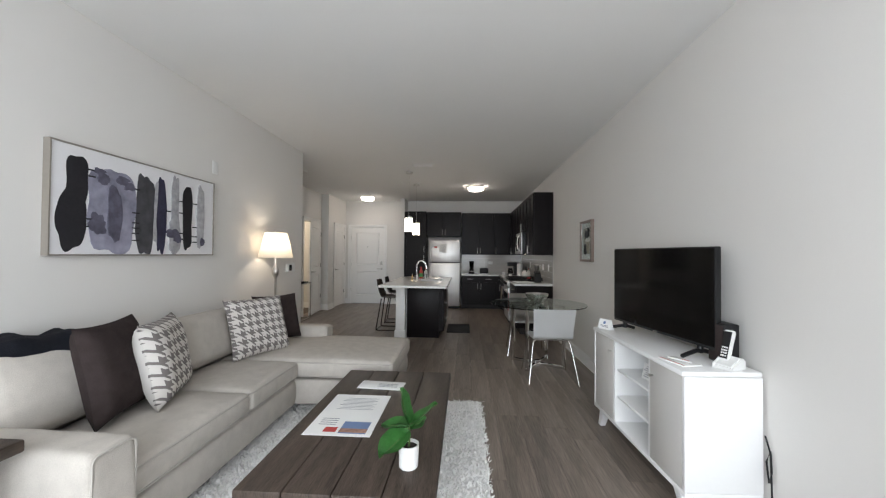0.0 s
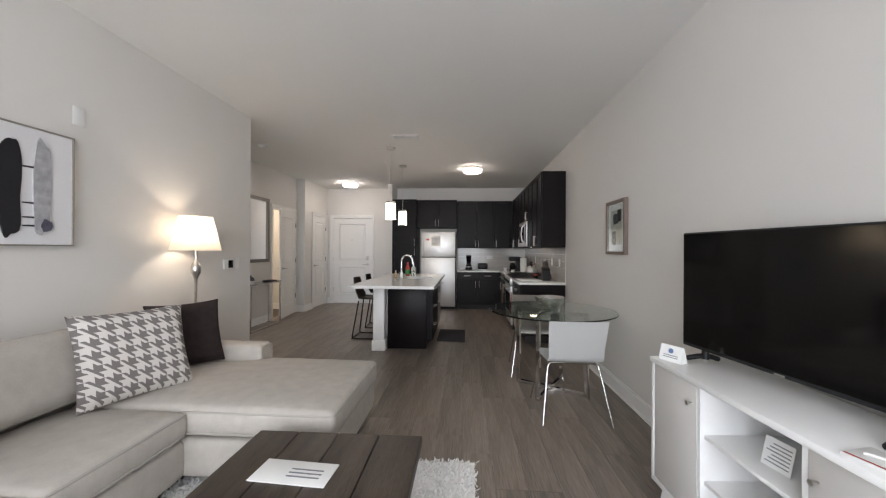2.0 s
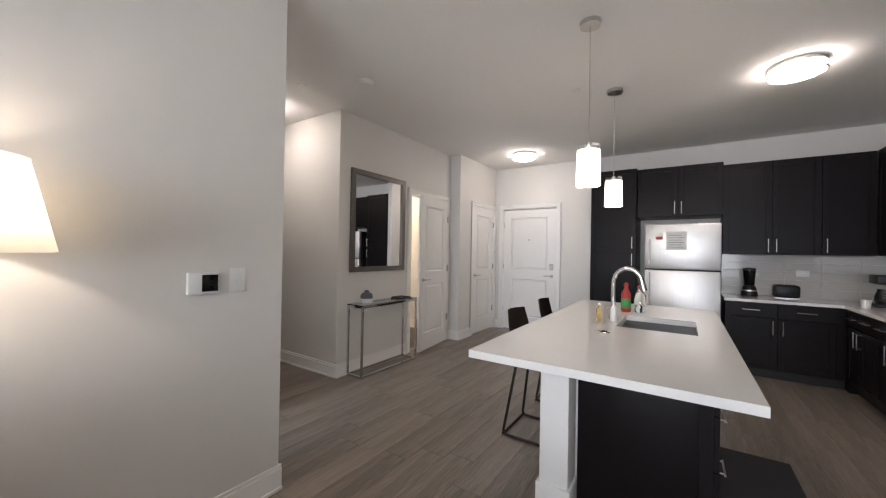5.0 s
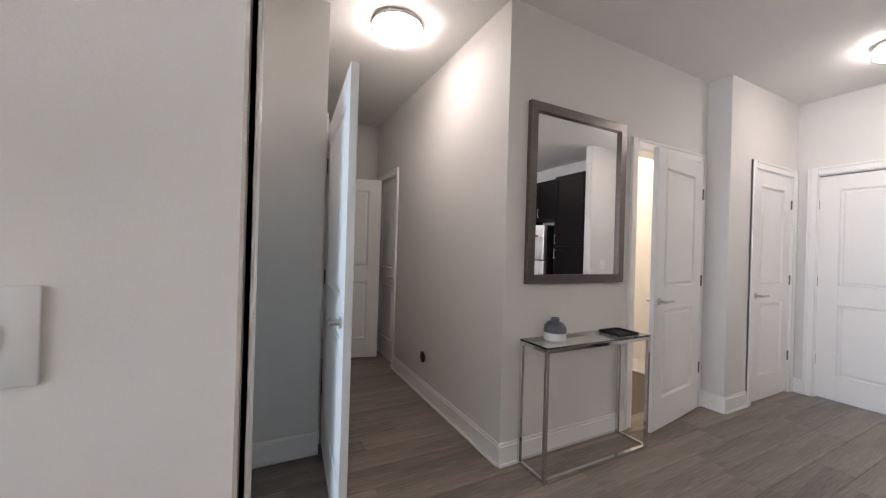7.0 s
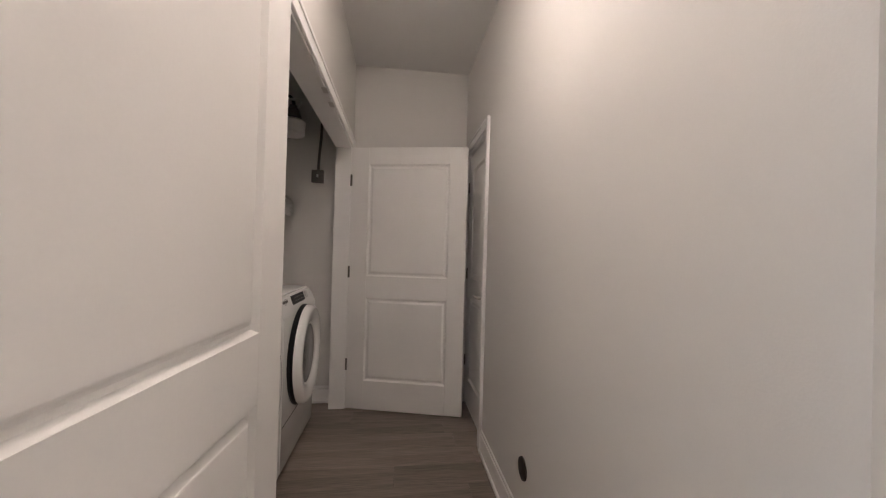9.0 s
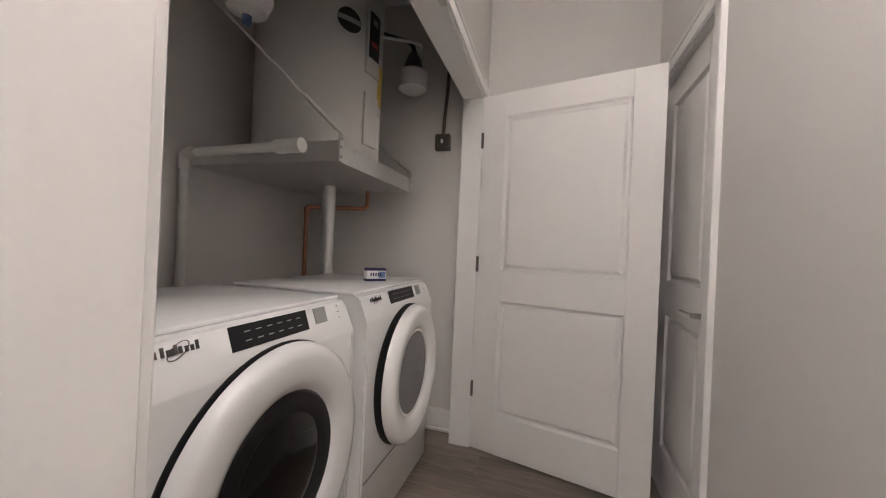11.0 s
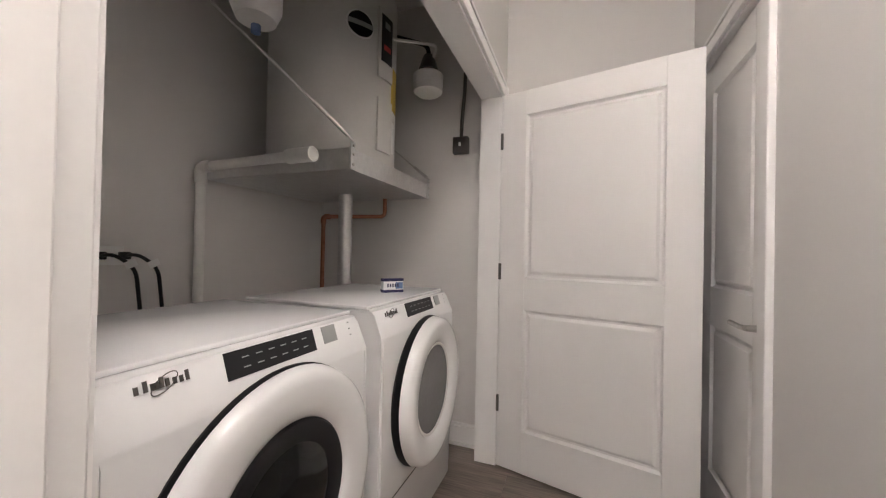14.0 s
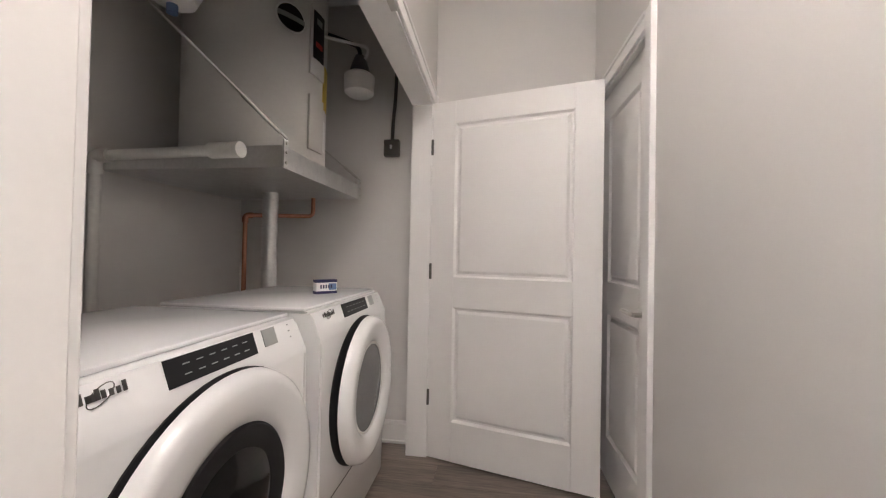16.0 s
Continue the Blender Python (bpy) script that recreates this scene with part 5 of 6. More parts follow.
def bottle(name, x, y, z, r, h, mat, label, capmat, neck=0.4):
    th = thing(name, (x, y, z), label, "bottle")
    part("body", lathe([(r * 0.9, 0), (r, 0.01), (r, h * 0.62), (r * 0.45, h * 0.78), (r * neck, h * 0.80), (r * neck, h * 0.88)], pose(x, y, z + 0.001), 20), mat, th)
    part("cap", lathe([(r * neck * 1.2, h * 0.88), (r * neck * 1.2, h * 0.96), (r * 0.2, h)], pose(x, y, z + 0.001), 16), capmat, th)
    return th


bottle("soap_bottle", -0.62, 6.12, IT, 0.018, 0.115, M_AMBER, "small amber soap bottle by the sink", M_PLASTIC)
bottle("soap_dispenser", -0.54, 6.16, IT, 0.020, 0.13, M_PLASTIC, "small white pump bottle by the faucet", M_NICKEL, 0.3)
b = bottle("dish_soap", -0.53, 6.66, IT, 0.034, 0.22, M_RED, "red dish soap bottle with a green label", M_RED)
part("label", lathe([(0.0345, 0.03), (0.0345, 0.10)], pose(-0.53, 6.66, IT), 20), M_GREEN, b)
bottle("spray_bottle", -0.44, 6.70, IT, 0.040, 0.20, M_GLASS, "clear plastic bottle by the sink", M_RED)

# bar stools


def bar_stool():
    th = thing("bar_stool", (0, 0, 0), "brown leather bar stool on a bronze sled frame", "bar stool", "stools at the island")
    bm, rows = bmesh.new(), []
    prof = [(0.20, 0.562), (0.16, 0.575), (0.0, 0.562), (-0.12, 0.568), (-0.17, 0.60), (-0.20, 0.68), (-0.225, 0.78), (-0.245, 0.885)]
    for j, (x, z) in enumerate(prof):
        hw = (0.19, 0.20, 0.205, 0.205, 0.20, 0.195, 0.19, 0.16)[j]
        rows.append([bm.verts.new((x + (0.05 * k * k if j > 3 else 0), hw * k, z + (0.035 * abs(k) ** 3 if 1 < j < 5 else 0))) for k in (-1, -0.75, -0.4, 0, 0.4, 0.75, 1)])
    for a, b in zip(rows, rows[1:]):
        for k in range(6):
            bm.faces.new((a[k], a[k + 1], b[k + 1], b[k]))
    bmesh.ops.solidify(bm, geom=bm.faces[:], thickness=0.028)
    part("seat_shell", bm, M_LEATHER, th, "brown leather bucket seat")
    for s in (-1, 1):
        part("sled_leg", tube(arc([(0.13, s * 0.13, 0.55), (0.19, s * 0.19, 0.011), (-0.21, s * 0.19, 0.011), (-0.13, s * 0.13, 0.55)], 0.04), 0.010), M_IRON, th)
    part("foot_rest", rod((0.172, -0.172, 0.20), (0.172, 0.172, 0.20), 0.009), M_IRON, th)
    part("rear_bar", rod((-0.21, -0.19, 0.011), (-0.21, 0.19, 0.011), 0.009), M_IRON, th)
    return th


sto = bar_stool()
sto.matrix_basis = pose(-1.03, 6.22, 0, 0, 0, 0)
copy_thing(sto, pose(-1.05, 6.95, 0, 0, 0, 4))
solid("floor_mat", box(-0.005, 0.40, 6.0, 6.74, 0.001, 0.012, 0.003), M_MAT, "dark rubber kitchen mat on the floor", "mat")

# on the worktops
x, y = 0.48, 9.2
bl = thing("blender", (x, y, CT), "black countertop blender with a glass jar", "blender")
part("motor_base", lathe([(0.075, 0.001), (0.078, 0.02), (0.060, 0.11), (0.05, 0.125)], pose(x, y, CT), 20), M_BLACK, bl)
part("band", lathe([(0.0715, 0.05), (0.068, 0.075)], pose(x, y, CT), 20), M_STEEL, bl)
j = part("jar", lathe([(0.048, 0.126), (0.062, 0.30), (0.060, 0.30), (0.046, 0.13)], pose(x, y, CT), 20, caps=False), M_SMOKE, bl, "smoky glass jar")
part("lid", lathe([(0.064, 0.301), (0.062, 0.325), (0.02, 0.335)], pose(x, y, CT), 20), M_BLACK, j)
to = thing("toaster", (0.80, 9.2, CT), "black two-slot toaster on the worktop", "toaster")
part("body", box(0.69, 0.91, 9.12, 9.28, CT + 0.008, CT + 0.15, 0.025), M_BLACK, to)
# near-black strips laid on top for the shade down the two slots
part("slot_shade", box(0.72, 0.88, 9.17, 9.18, CT + 0.1495, CT + 0.152, bm=box(0.72, 0.88, 9.22, 9.23, CT + 0.1495, CT + 0.152)), M_KICK, to)
part("foot_frame", box(0.70, 0.90, 9.13, 9.27, CT + 0.0005, CT + 0.009), M_STEEL, to)
co = thing("coffee_maker", (1.45, 8.85, CT), "black drip coffee maker with a glass carafe", "coffee maker")
part("base", box(1.36, 1.60, 8.76, 8.96, CT + 0.001, CT + 0.03, 0.006), M_BLACK, co)
part("tower", box(1.51, 1.60, 8.76, 8.96, CT + 0.031, CT + 0.22, 0.006), M_BLACK, co)
part("brew_head", box(1.36, 1.60, 8.76, 8.96, CT + 0.221, CT + 0.31, 0.015), M_BLACK, co)
part("carafe", lathe([(0.05, 0.032), (0.066, 0.06), (0.066, 0.10), (0.045, 0.16), (0.048, 0.175)], pose(1.435, 8.86, CT), 24), M_SMOKE, co, "glass carafe")
pt = thing("paper_towel", (1.60, 8.42, CT), "white paper towel roll on a stand", "paper towel")
part("roll", lathe([(0.065, 0.012), (0.065, 0.29)], pose(1.60, 8.42, CT), 28), M_PAPER, pt)
part("stand", lathe([(0.075, 0.001), (0.075, 0.011), (0.008, 0.0115), (0.008, 0.33)], pose(1.60, 8.42, CT), 20), M_NICKEL, pt)
ke = thing("kettle", (1.56, 7.33, CT + 0.05), "stainless whistling kettle on the range", "kettle")
kp = pose(1.56, 7.33, CT + 0.0515)
part("body", lathe([(0.085, 0), (0.098, 0.02), (0.09, 0.08), (0.05, 0.125), (0.035, 0.13)], kp, 28), M_STEEL, ke)
part("lid", lathe([(0.036, 0.1305), (0.03, 0.14), (0.01, 0.145), (0.012, 0.165)], kp, 20), M_BLACK, ke)
part("spout", rod((1.50, 7.36, CT + 0.12), (1.45, 7.39, CT + 0.175), 0.02, r2=0.012), M_STEEL, ke)
part("handle", tube(arc([(1.56, 7.26, CT + 0.15), (1.56, 7.26, CT + 0.25), (1.56, 7.40, CT + 0.25), (1.56, 7.40, CT + 0.15)], 0.04), 0.009), M_BLACK, ke)
kb = thing("knife_block", (1.62, 6.45, CT), "slanted black knife block with grey-handled knives", "knife block")
bm = slab([(-0.08, 0), (0.09, 0), (0.04, 0.20), (-0.05, 0.15)], -0.055, 0.055, pose(1.62, 6.45, CT + 0.001) @ Matrix.Rotation(math.pi / 2, 4, "X"))
turned(bm, Matrix.Translation((1.62, 6.45, 0)) @ Matrix.Rotation(radians(90), 4, "Z") @ Matrix.Translation((-1.62, -6.45, 0)))
part("block", bm, M_BLACK, kb)
for i in range(6):
    dx, dy = (i % 3 - 1) * 0.03, (i // 3) * 0.035
    a = Vector((1.62 + dx, 6.44 + dy, CT + 0.16 + dy * 0.6))
    part("knife_handle", rod(a, a + Vector((0, 0.045, 0.105 + 0.02 * (i % 2))), 0.010), M_HINGE, kb)
ja = thing("jar", (1.50, 6.62, CT), "small red-lidded jar beside the knives", "jar")
part("glass", lathe([(0.03, 0.001), (0.032, 0.06)], pose(1.50, 6.62, CT), 18), M_SMOKE, ja)
part("lid", lathe([(0.033, 0.0605), (0.033, 0.08)], pose(1.50, 6.62, CT), 18), M_RED, ja)
for x, y, h, label in ((1.68, 7.95, 0.16, "oil bottle with a pale label"), (1.70, 7.80, 0.20, "tall spice bottle with a pale cap")):
    bottle("condiment_bottle", x, y, CT, 0.028, h, M_PLASTIC, label, M_RED)
for x, y in ((1.25, 8.62), (1.30, 7.78)):
    th = thing("mug", (x, y, CT), "white ceramic mug on the worktop", "mug")
    part("cup", lathe([(0.03, 0.001), (0.036, 0.08), (0.033, 0.08), (0.028, 0.008)], pose(x, y, CT), 20, caps=False), M_CERAM, th)
    part("handle", tube(arc([(x, y - 0.033, CT + 0.065), (x, y - 0.06, CT + 0.06), (x, y - 0.06, CT + 0.025), (x, y - 0.031, CT + 0.02)], 0.012), 0.005, seg=8), M_CERAM, th)
tw = thing("folded_towel", (1.35, 6.4, CT), "flat folded white tea towel on the worktop", "towel")
part("cloth", turned(box(-0.15, 0.15, -0.18, 0.18, 0, 0.012, 0.005), pose(1.36, 6.40, CT + 0.001, 0, 0, 8)), M_PAPER, tw)


def hung_cloth(x, y0, y1, z0, z1, mat, label):
    bm, rows = bmesh.new(), []
    for i in range(13):
        u = i / 12
        row = []
        for j in range(9):
            v = j / 8
            row.append(bm.verts.new((x - 0.006 - 0.012 * (0.5 + 0.5 * math.sin(u * 15)) * (1 - v), y0 + (y1 - y0) * (0.5 + (u - 0.5) * (0.85 + 0.15 * v)), z0 + (z1 - z0) * v)))
        rows.append(row)
    for a, b in zip(rows, rows[1:]):
        for k in range(8):
            bm.faces.new((a[k], a[k + 1], b[k + 1], b[k]))
    bmesh.ops.solidify(bm, geom=bm.faces[:], thickness=0.006)
    solid("tea_towel", bm, mat, label, "towel", "towels hung at the range")


hung_cloth(1.068, 7.18, 7.40, 0.35, 0.70, M_CLOTH, "tan tea towel hung over the oven handle")
hung_cloth(1.130, 6.56, 6.66, 0.30, 0.64, M_RED, "red tea towel hung on a cabinet front")
hung_cloth(1.130, 6.42, 6.555, 0.27, 0.63, M_PAPER, "white tea towel hung on a cabinet front")

# backsplash tiles, glazed pieces on a grout bed
for name, n0, n1, axis in (("backsplash_back", 0.215, XR - 0.014, "y"), ("backsplash_side", 6.015, YK - 0.014, "x")):
    z0, z1 = CT + 0.001, UB - 0.001
    bed = box(n0, n1, YK - 0.005, YK - 0.001, z0, z1) if axis == "y" else box(XR - 0.005, XR - 0.001, n0, n1, z0, z1)
    wall = solid(name, bed, M_GROUT, "glossy greige stacked wall tiles above the worktop", "tiles", kind="structure")
    rows_n = 5
    th_, tw_ = (z1 - z0) / rows_n, 0.305
    cols = int(math.ceil((n1 - n0) / tw_))
    cache = {}
    for r in range(rows_n):
        for k in range(cols):
            a, b = n0 + k * tw_, min(n0 + (k + 1) * tw_, n1)
            key = round(b - a, 3)
            if b - a < 0.02:
                continue
            if key not in cache:
                w2, h2 = (b - a) / 2 - 0.0015, th_ / 2 - 0.0015
                t = box(-w2, w2, -0.005, 0, -h2, h2, 0.0015, None, 1) if axis == "y" else box(-0.005, 0, -w2, w2, -h2, h2, 0.0015, None, 1)
                cache[key] = link_mesh("tile", t, M_TILE)
            ob = new("tile", cache[key])
            ob.parent = wall
            at = Vector(((a + b) / 2, YK - 0.0055, z0 + (r + 0.5) * th_)) if axis == "y" else Vector((XR - 0.0055, (a + b) / 2, z0 + (r + 0.5) * th_))
            ob.location = at - ORIGIN[wall.name]
for y in (6.30, 6.75, 8.1):
    wall_plate((XR - 0.0107, y, 1.12), (-1, 0, 0), 0.075, 0.118, "white kitchen wall socket", "wall socket", [(0, 0.025, 0.03, 0.03), (0, -0.025, 0.03, 0.03)])
wall_plate((0.98, YK - 0.0107, 1.13), (0, -1, 0), 0.118, 0.075, "white kitchen wall socket", "wall socket", [(0.025, 0, 0.03, 0.03), (-0.025, 0, 0.03, 0.03)])

# ceiling fittings
ve = thing("ceiling_vent", (-0.37, 5.5, CEIL - 0.012), "white louvred ceiling air vent", "air vent")
part("frame", box(-0.55, -0.20, 5.42, 5.435, CEIL - 0.010, CEIL - 0.001, bm=box(-0.55, -0.20, 5.555, 5.57, CEIL - 0.010, CEIL - 0.001, bm=box(-0.55, -0.535, 5.435, 5.555, CEIL - 0.010, CEIL - 0.001, bm=box(-0.215, -0.20, 5.435, 5.555, CEIL - 0.010, CEIL - 0.001, bm=box(-0.38, -0.37, 5.435, 5.555, CEIL - 0.010, CEIL - 0.001))))), M_TRIM, ve)
# near-black sheet put in for the shade behind the slats
part("backing", box(-0.535, -0.215, 5.435, 5.555, CEIL - 0.003, CEIL - 0.001), M_KICK, ve)
for i in range(9):
    part("slat", turned(box(-0.155, 0.155, -0.005, 0.005, -0.0006, 0.0006), pose(-0.375, 5.445 + i * 0.0128, CEIL - 0.007, 40, 0, 0)), M_TRIM, ve)
sm = thing("smoke_detector", (-2.46, 5.8, CEIL - 0.04), "round white ceiling smoke detector", "smoke detector")
part("base", lathe([(0.065, CEIL - 0.012), (0.068, CEIL - 0.001)], pose(-2.46, 5.8, 0), 28), M_PLASTIC, sm)
part("cover", lathe([(0.035, CEIL - 0.042), (0.055, CEIL - 0.034), (0.06, CEIL - 0.0125)], pose(-2.46, 5.8, 0), 28), M_PLASTIC, sm)
for x, y in ((-0.98, 6.9), (-3.0, 5.55)):
    sp = thing("sprinkler", (x, y, CEIL - 0.01), "small white ceiling sprinkler cover", "sprinkler")
    part("cover", lathe([(0.036, CEIL - 0.006), (0.038, CEIL - 0.001)], pose(x, y, 0), 20), M_PLASTIC, sp)

# ---- entry ----
mi = thing("wall_mirror_frame", (XM, 6.67, 1.075), "large rectangular mirror in a pewter frame", "mirror")
y0, y1, z0, z1, fw = 6.235, 7.11, 1.075, 2.19, 0.055
bm = slab([(y0, z0), (y1, z0), (y1 - fw, z0 + fw), (y0 + fw, z0 + fw)], 0, 0.03, Matrix(((0, 0, 1, XM + 0.002), (1, 0, 0, 0), (0, 1, 0, 0), (0, 0, 0, 1))))
for pts in ([(y1, z0), (y1, z1), (y1 - fw, z1 - fw), (y1 - fw, z0 + fw)], [(y1, z1), (y0, z1), (y0 + fw, z1 - fw), (y1 - fw, z1 - fw)], [(y0, z1), (y0, z0), (y0 + fw, z0 + fw), (y0 + fw, z1 - fw)]):
    slab(pts, 0, 0.03, Matrix(((0, 0, 1, XM + 0.002), (1, 0, 0, 0), (0, 1, 0, 0), (0, 0, 0, 1))), bm)
part("frame", bm, material("pewter_frame", (0.20, 0.18, 0.165), 0.35, 0.8, vary=0.2, scale=10, stretch=(1, 1, 6)), mi, "brushed pewter frame")
part("mirror_glass", box(XM + 0.004, XM + 0.012, y0 + fw - 0.004, y1 - fw + 0.004, z0 + fw - 0.004, z1 - fw + 0.004), M_MIRROR, mi, "silvered mirror glass")
cs = thing("console_table", (-3.0, 6.65, 0), "narrow glass console table on a chrome frame", "console table")
cx0, cx1, cy0, cy1 = -3.105, -2.875, 6.21, 7.11
for x in (cx0, cx1 - 0.02):
    for y in (cy0, cy1 - 0.02):
        part("leg", box(x, x + 0.02, y, y + 0.02, 0.001, 0.735, 0.001, None, 1), M_CHROME, cs)
for z in (0.001, 0.715):
    for y in (cy0, cy1 - 0.02):
        part("rail", box(cx0 + 0.021, cx1 - 0.021, y, y + 0.02, z, z + 0.02), M_CHROME, cs)
    for x in (cx0, cx1 - 0.02):
        part("rail", box(x, x + 0.02, cy0 + 0.021, cy1 - 0.021, z, z + 0.02), M_CHROME, cs)
part("tabletop", box(cx0, cx1, cy0, cy1, 0.736, 0.746, 0.001, None, 1), M_GLASS, cs, "clear glass top").visible_shadow = False
vs = thing("vase", (-3.0, 6.385, 0.746), "small grey and white ceramic vase", "vase")
vp = pose(-3.0, 6.385, 0.7465)
part("lower_body", lathe([(0.055, 0), (0.065, 0.01), (0.066, 0.05)], vp, 28), M_CERAM, vs)
part("upper_body", lathe([(0.066, 0.0505), (0.064, 0.085), (0.045, 0.108), (0.025, 0.115), (0.024, 0.135), (0.019, 0.135), (0.019, 0.10)], vp, 28), M_GREYCER, vs, "dark grey glazed shoulder and neck")
ty_ = thing("tray", (-2.98, 6.92, 0.746), "small square black tray", "tray")
bm = box(-3.06, -2.90, 6.84, 7.02, 0.747, 0.752)
for a in ((-3.06, -3.053, 6.84, 7.02), (-2.907, -2.90, 6.84, 7.02), (-3.053, -2.907, 6.84, 6.847), (-3.053, -2.907, 7.013, 7.02)):
    box(*a, 0.752, 0.765, bm=bm)
part("dish", bm, M_BLACK, ty_)
wall_plate((-1.34, 9.1, 1.12), (-1, 0, 0), 0.118, 0.118, "white double light switch", "light switch", [(-0.025, 0, 0.012, 0.026), (0.025, 0, 0.012, 0.026)])
wall_plate((-5.28, 7.5, 1.15), (1, 0, 0), 0.165, 0.118, "white triple light switch", "light switch", [(-0.045, 0, 0.012, 0.026), (0, 0, 0.012, 0.026), (0.045, 0, 0.012, 0.026)])
sp = thing("strike_plate", (-3.13, 4.69, 0.93), "brushed steel strike plate in the door jamb", "strike plate")
part("plate", box(-3.1315, -3.1285, 4.672, 4.710, 0.905, 0.960, 0.0005), M_NICKEL, sp)
# near-black patch laid on the plate for the shade within the latch opening
part("latch_hole_shade", box(-3.1283, -3.1278, 4.682, 4.70, 0.918, 0.946), M_KICK, sp)
ds = thing("floor_outlet_cover", (-4.25, YH, 0.28), "round dark bronze wall outlet cover", "outlet")
part("disc", lathe([(0.048, 0), (0.046, 0.006), (0.03, 0.009)], Matrix.Translation((-4.25, YH - 0.0005, 0.33)) @ Matrix.Rotation(math.pi / 2, 4, "X"), 28), M_IRON, ds)
for y in (5.085, 5.115):
    hb = thing("ball_catch", (-4.68, y, 2.03), "small nickel ball catch in the closet head jamb", "catch", "closet door catches")
    x = -4.62 if y < 5.1 else -4.80
    part("plate", box(x - 0.03, x + 0.03, 5.135, 5.16, 2.037, 2.0405), M_NICKEL, hb)

# ---- laundry closet ----


def laundry_machine(name, x0, x1, front, label, window):
    th = thing(name, ((x0 + x1) / 2, 4.6, 0), label, "washing machine" if window else "dryer")
    TOP = 0.982
    prof = [(front - 0.60, 0.025), (front - 0.02, 0.025), (front, 0.06), (front + 0.002, 0.50), (front, 0.868), (front - 0.035, 0.960), (front - 0.05, 0.969), (front - 0.60, 0.969)]
    SIDE = Matrix(((0, 0, 1, 0), (1, 0, 0, 0), (0, 1, 0, 0), (0, 0, 0, 1)))
    bm = slab(prof, x0 + 0.004, x1 - 0.004, SIDE)
    bmesh.ops.bevel(bm, geom=[e for e in bm.edges if e.calc_length() > 0.3], offset=0.008, segments=2, affect="EDGES")
    part("cabinet_body", bm, M_APPL, th)
    part("lid_panel", box(x0, x1, front - 0.605, front - 0.06, 0.9695, TOP, 0.005), M_APPL, th)
    part("seam", box(x0 + 0.02, x1 - 0.02, front - 0.001, front + 0.0028, 0.297, 0.300), M_KICK, th)
    for x in (x0 + 0.06, x1 - 0.06):
        for y in (front - 0.53, front - 0.07):
            part("foot", lathe([(0.022, 0), (0.022, 0.024)], pose(x, y, 0), 14), M_BLACK, th)
    cx, cz = (x0 + x1) / 2 - (0 if window else 0.015), 0.60
    AX = Matrix.Translation((cx, front, cz)) @ Matrix.Rotation(-math.pi / 2, 4, "X") @ Matrix.Diagonal((1.15, 1.15, 0.58, 1) if window else (1.11, 1.11, 0.78, 1))
    GX = AX
    if not window:
        hinge = Matrix.Translation((cx - 0.27, front + 0.03, cz))
        AX = hinge @ Matrix.Rotation(radians(1.0), 4, "Z") @ hinge.inverted() @ AX
    part("door_gasket", lathe([(0.269, 0.002), (0.269, 0.008), (0.245, 0.026)], GX, 64), M_BLACK, th, "black rubber door gap")
    d = part("door", lathe([(0.150, 0.018), (0.164, 0.040), (0.172, 0.058), (0.188, 0.072), (0.236, 0.082), (0.252, 0.078), (0.262, 0.062), (0.267, 0.028), (0.255, 0.025)], AX, 72, caps=False), M_APPL, th, "round white door ring")
    part("door_rim", lathe([(0.115, 0.040), (0.135, 0.055), (0.160, 0.052), (0.166, 0.040), (0.15, 0.02)] if window else [(0.158, 0.050), (0.162, 0.054), (0.168, 0.052), (0.166, 0.04)], AX, 64, caps=False), M_BLACK if window else M_PUTTY, d)
    part("door_glass", lathe([(0.0, 0.070), (0.06, 0.066), (0.105, 0.052), (0.130, 0.035), (0.13, 0.025)] if window else [(0.0, 0.052), (0.10, 0.050), (0.160, 0.046)], AX, 56, caps=False), M_SCREEN if window else M_PORT, d, "dark domed door glass")
    # slanted control strip
    up = Vector((0, -0.035, 0.10)).normalized()
    out = Vector((0, 0.10, 0.035)).normalized()
    Q = Matrix(((1, up.x, out.x, 0), (0, up.y, out.y, front), (0, up.z, out.z, 0.868), (0, 0, 0, 1)))
    Q.col[0] = (-1, 0, 0, 0)
    w = x1 - x0

    def on(u0, u1, v0, v1, h0, h1, name, mat, label=""):
        return part(name, turned(box(u0, u1, v0, v1, h0, h1), Matrix.Translation((x1, 0, 0)) @ Q), mat, th, label)
    on(0.32 * w, 0.69 * w, 0.048, 0.102, 0.0, 0.0025, "control_panel", M_BLACK, "black touch control strip")
    for i in range(6):
        for v in (0.064, 0.084):
            on((0.375 + 0.05 * i) * w, (0.40 + 0.05 * i) * w, v, v + 0.0025, 0.0026, 0.0030, "mark", M_LCD)
    on(0.74 * w, 0.82 * w, 0.055, 0.100, 0.0, 0.0022, "display", M_LCD, "grey display window")
    for i in range(5):
        on((0.74 + 0.045 * i) * w, (0.76 + 0.045 * i) * w, 0.030, 0.035, 0.0, 0.0010, "mark", M_LCD)
    for i in range(3):
        on(0.91 * w, 0.92 * w, 0.055 + 0.018 * i, 0.059 + 0.018 * i, 0.0, 0.0010, "mark", M_LCD)
    # the maker's mark as a plain row of strokes and a loop
    for i, (u, hgt) in enumerate(((0.075, 0.016), (0.098, 0.022), (0.116, 0.014), (0.128, 0.014), (0.140, 0.022), (0.155, 0.016), (0.175, 0.014), (0.194, 0.014), (0.212, 0.022))):
        on((0.03 + u * 0.85) * w, (0.03 + u * 0.85 + 0.009) * w, 0.076, 0.076 + hgt * 0.8, 0.0, 0.0018, "badge_stroke", M_HINGE)
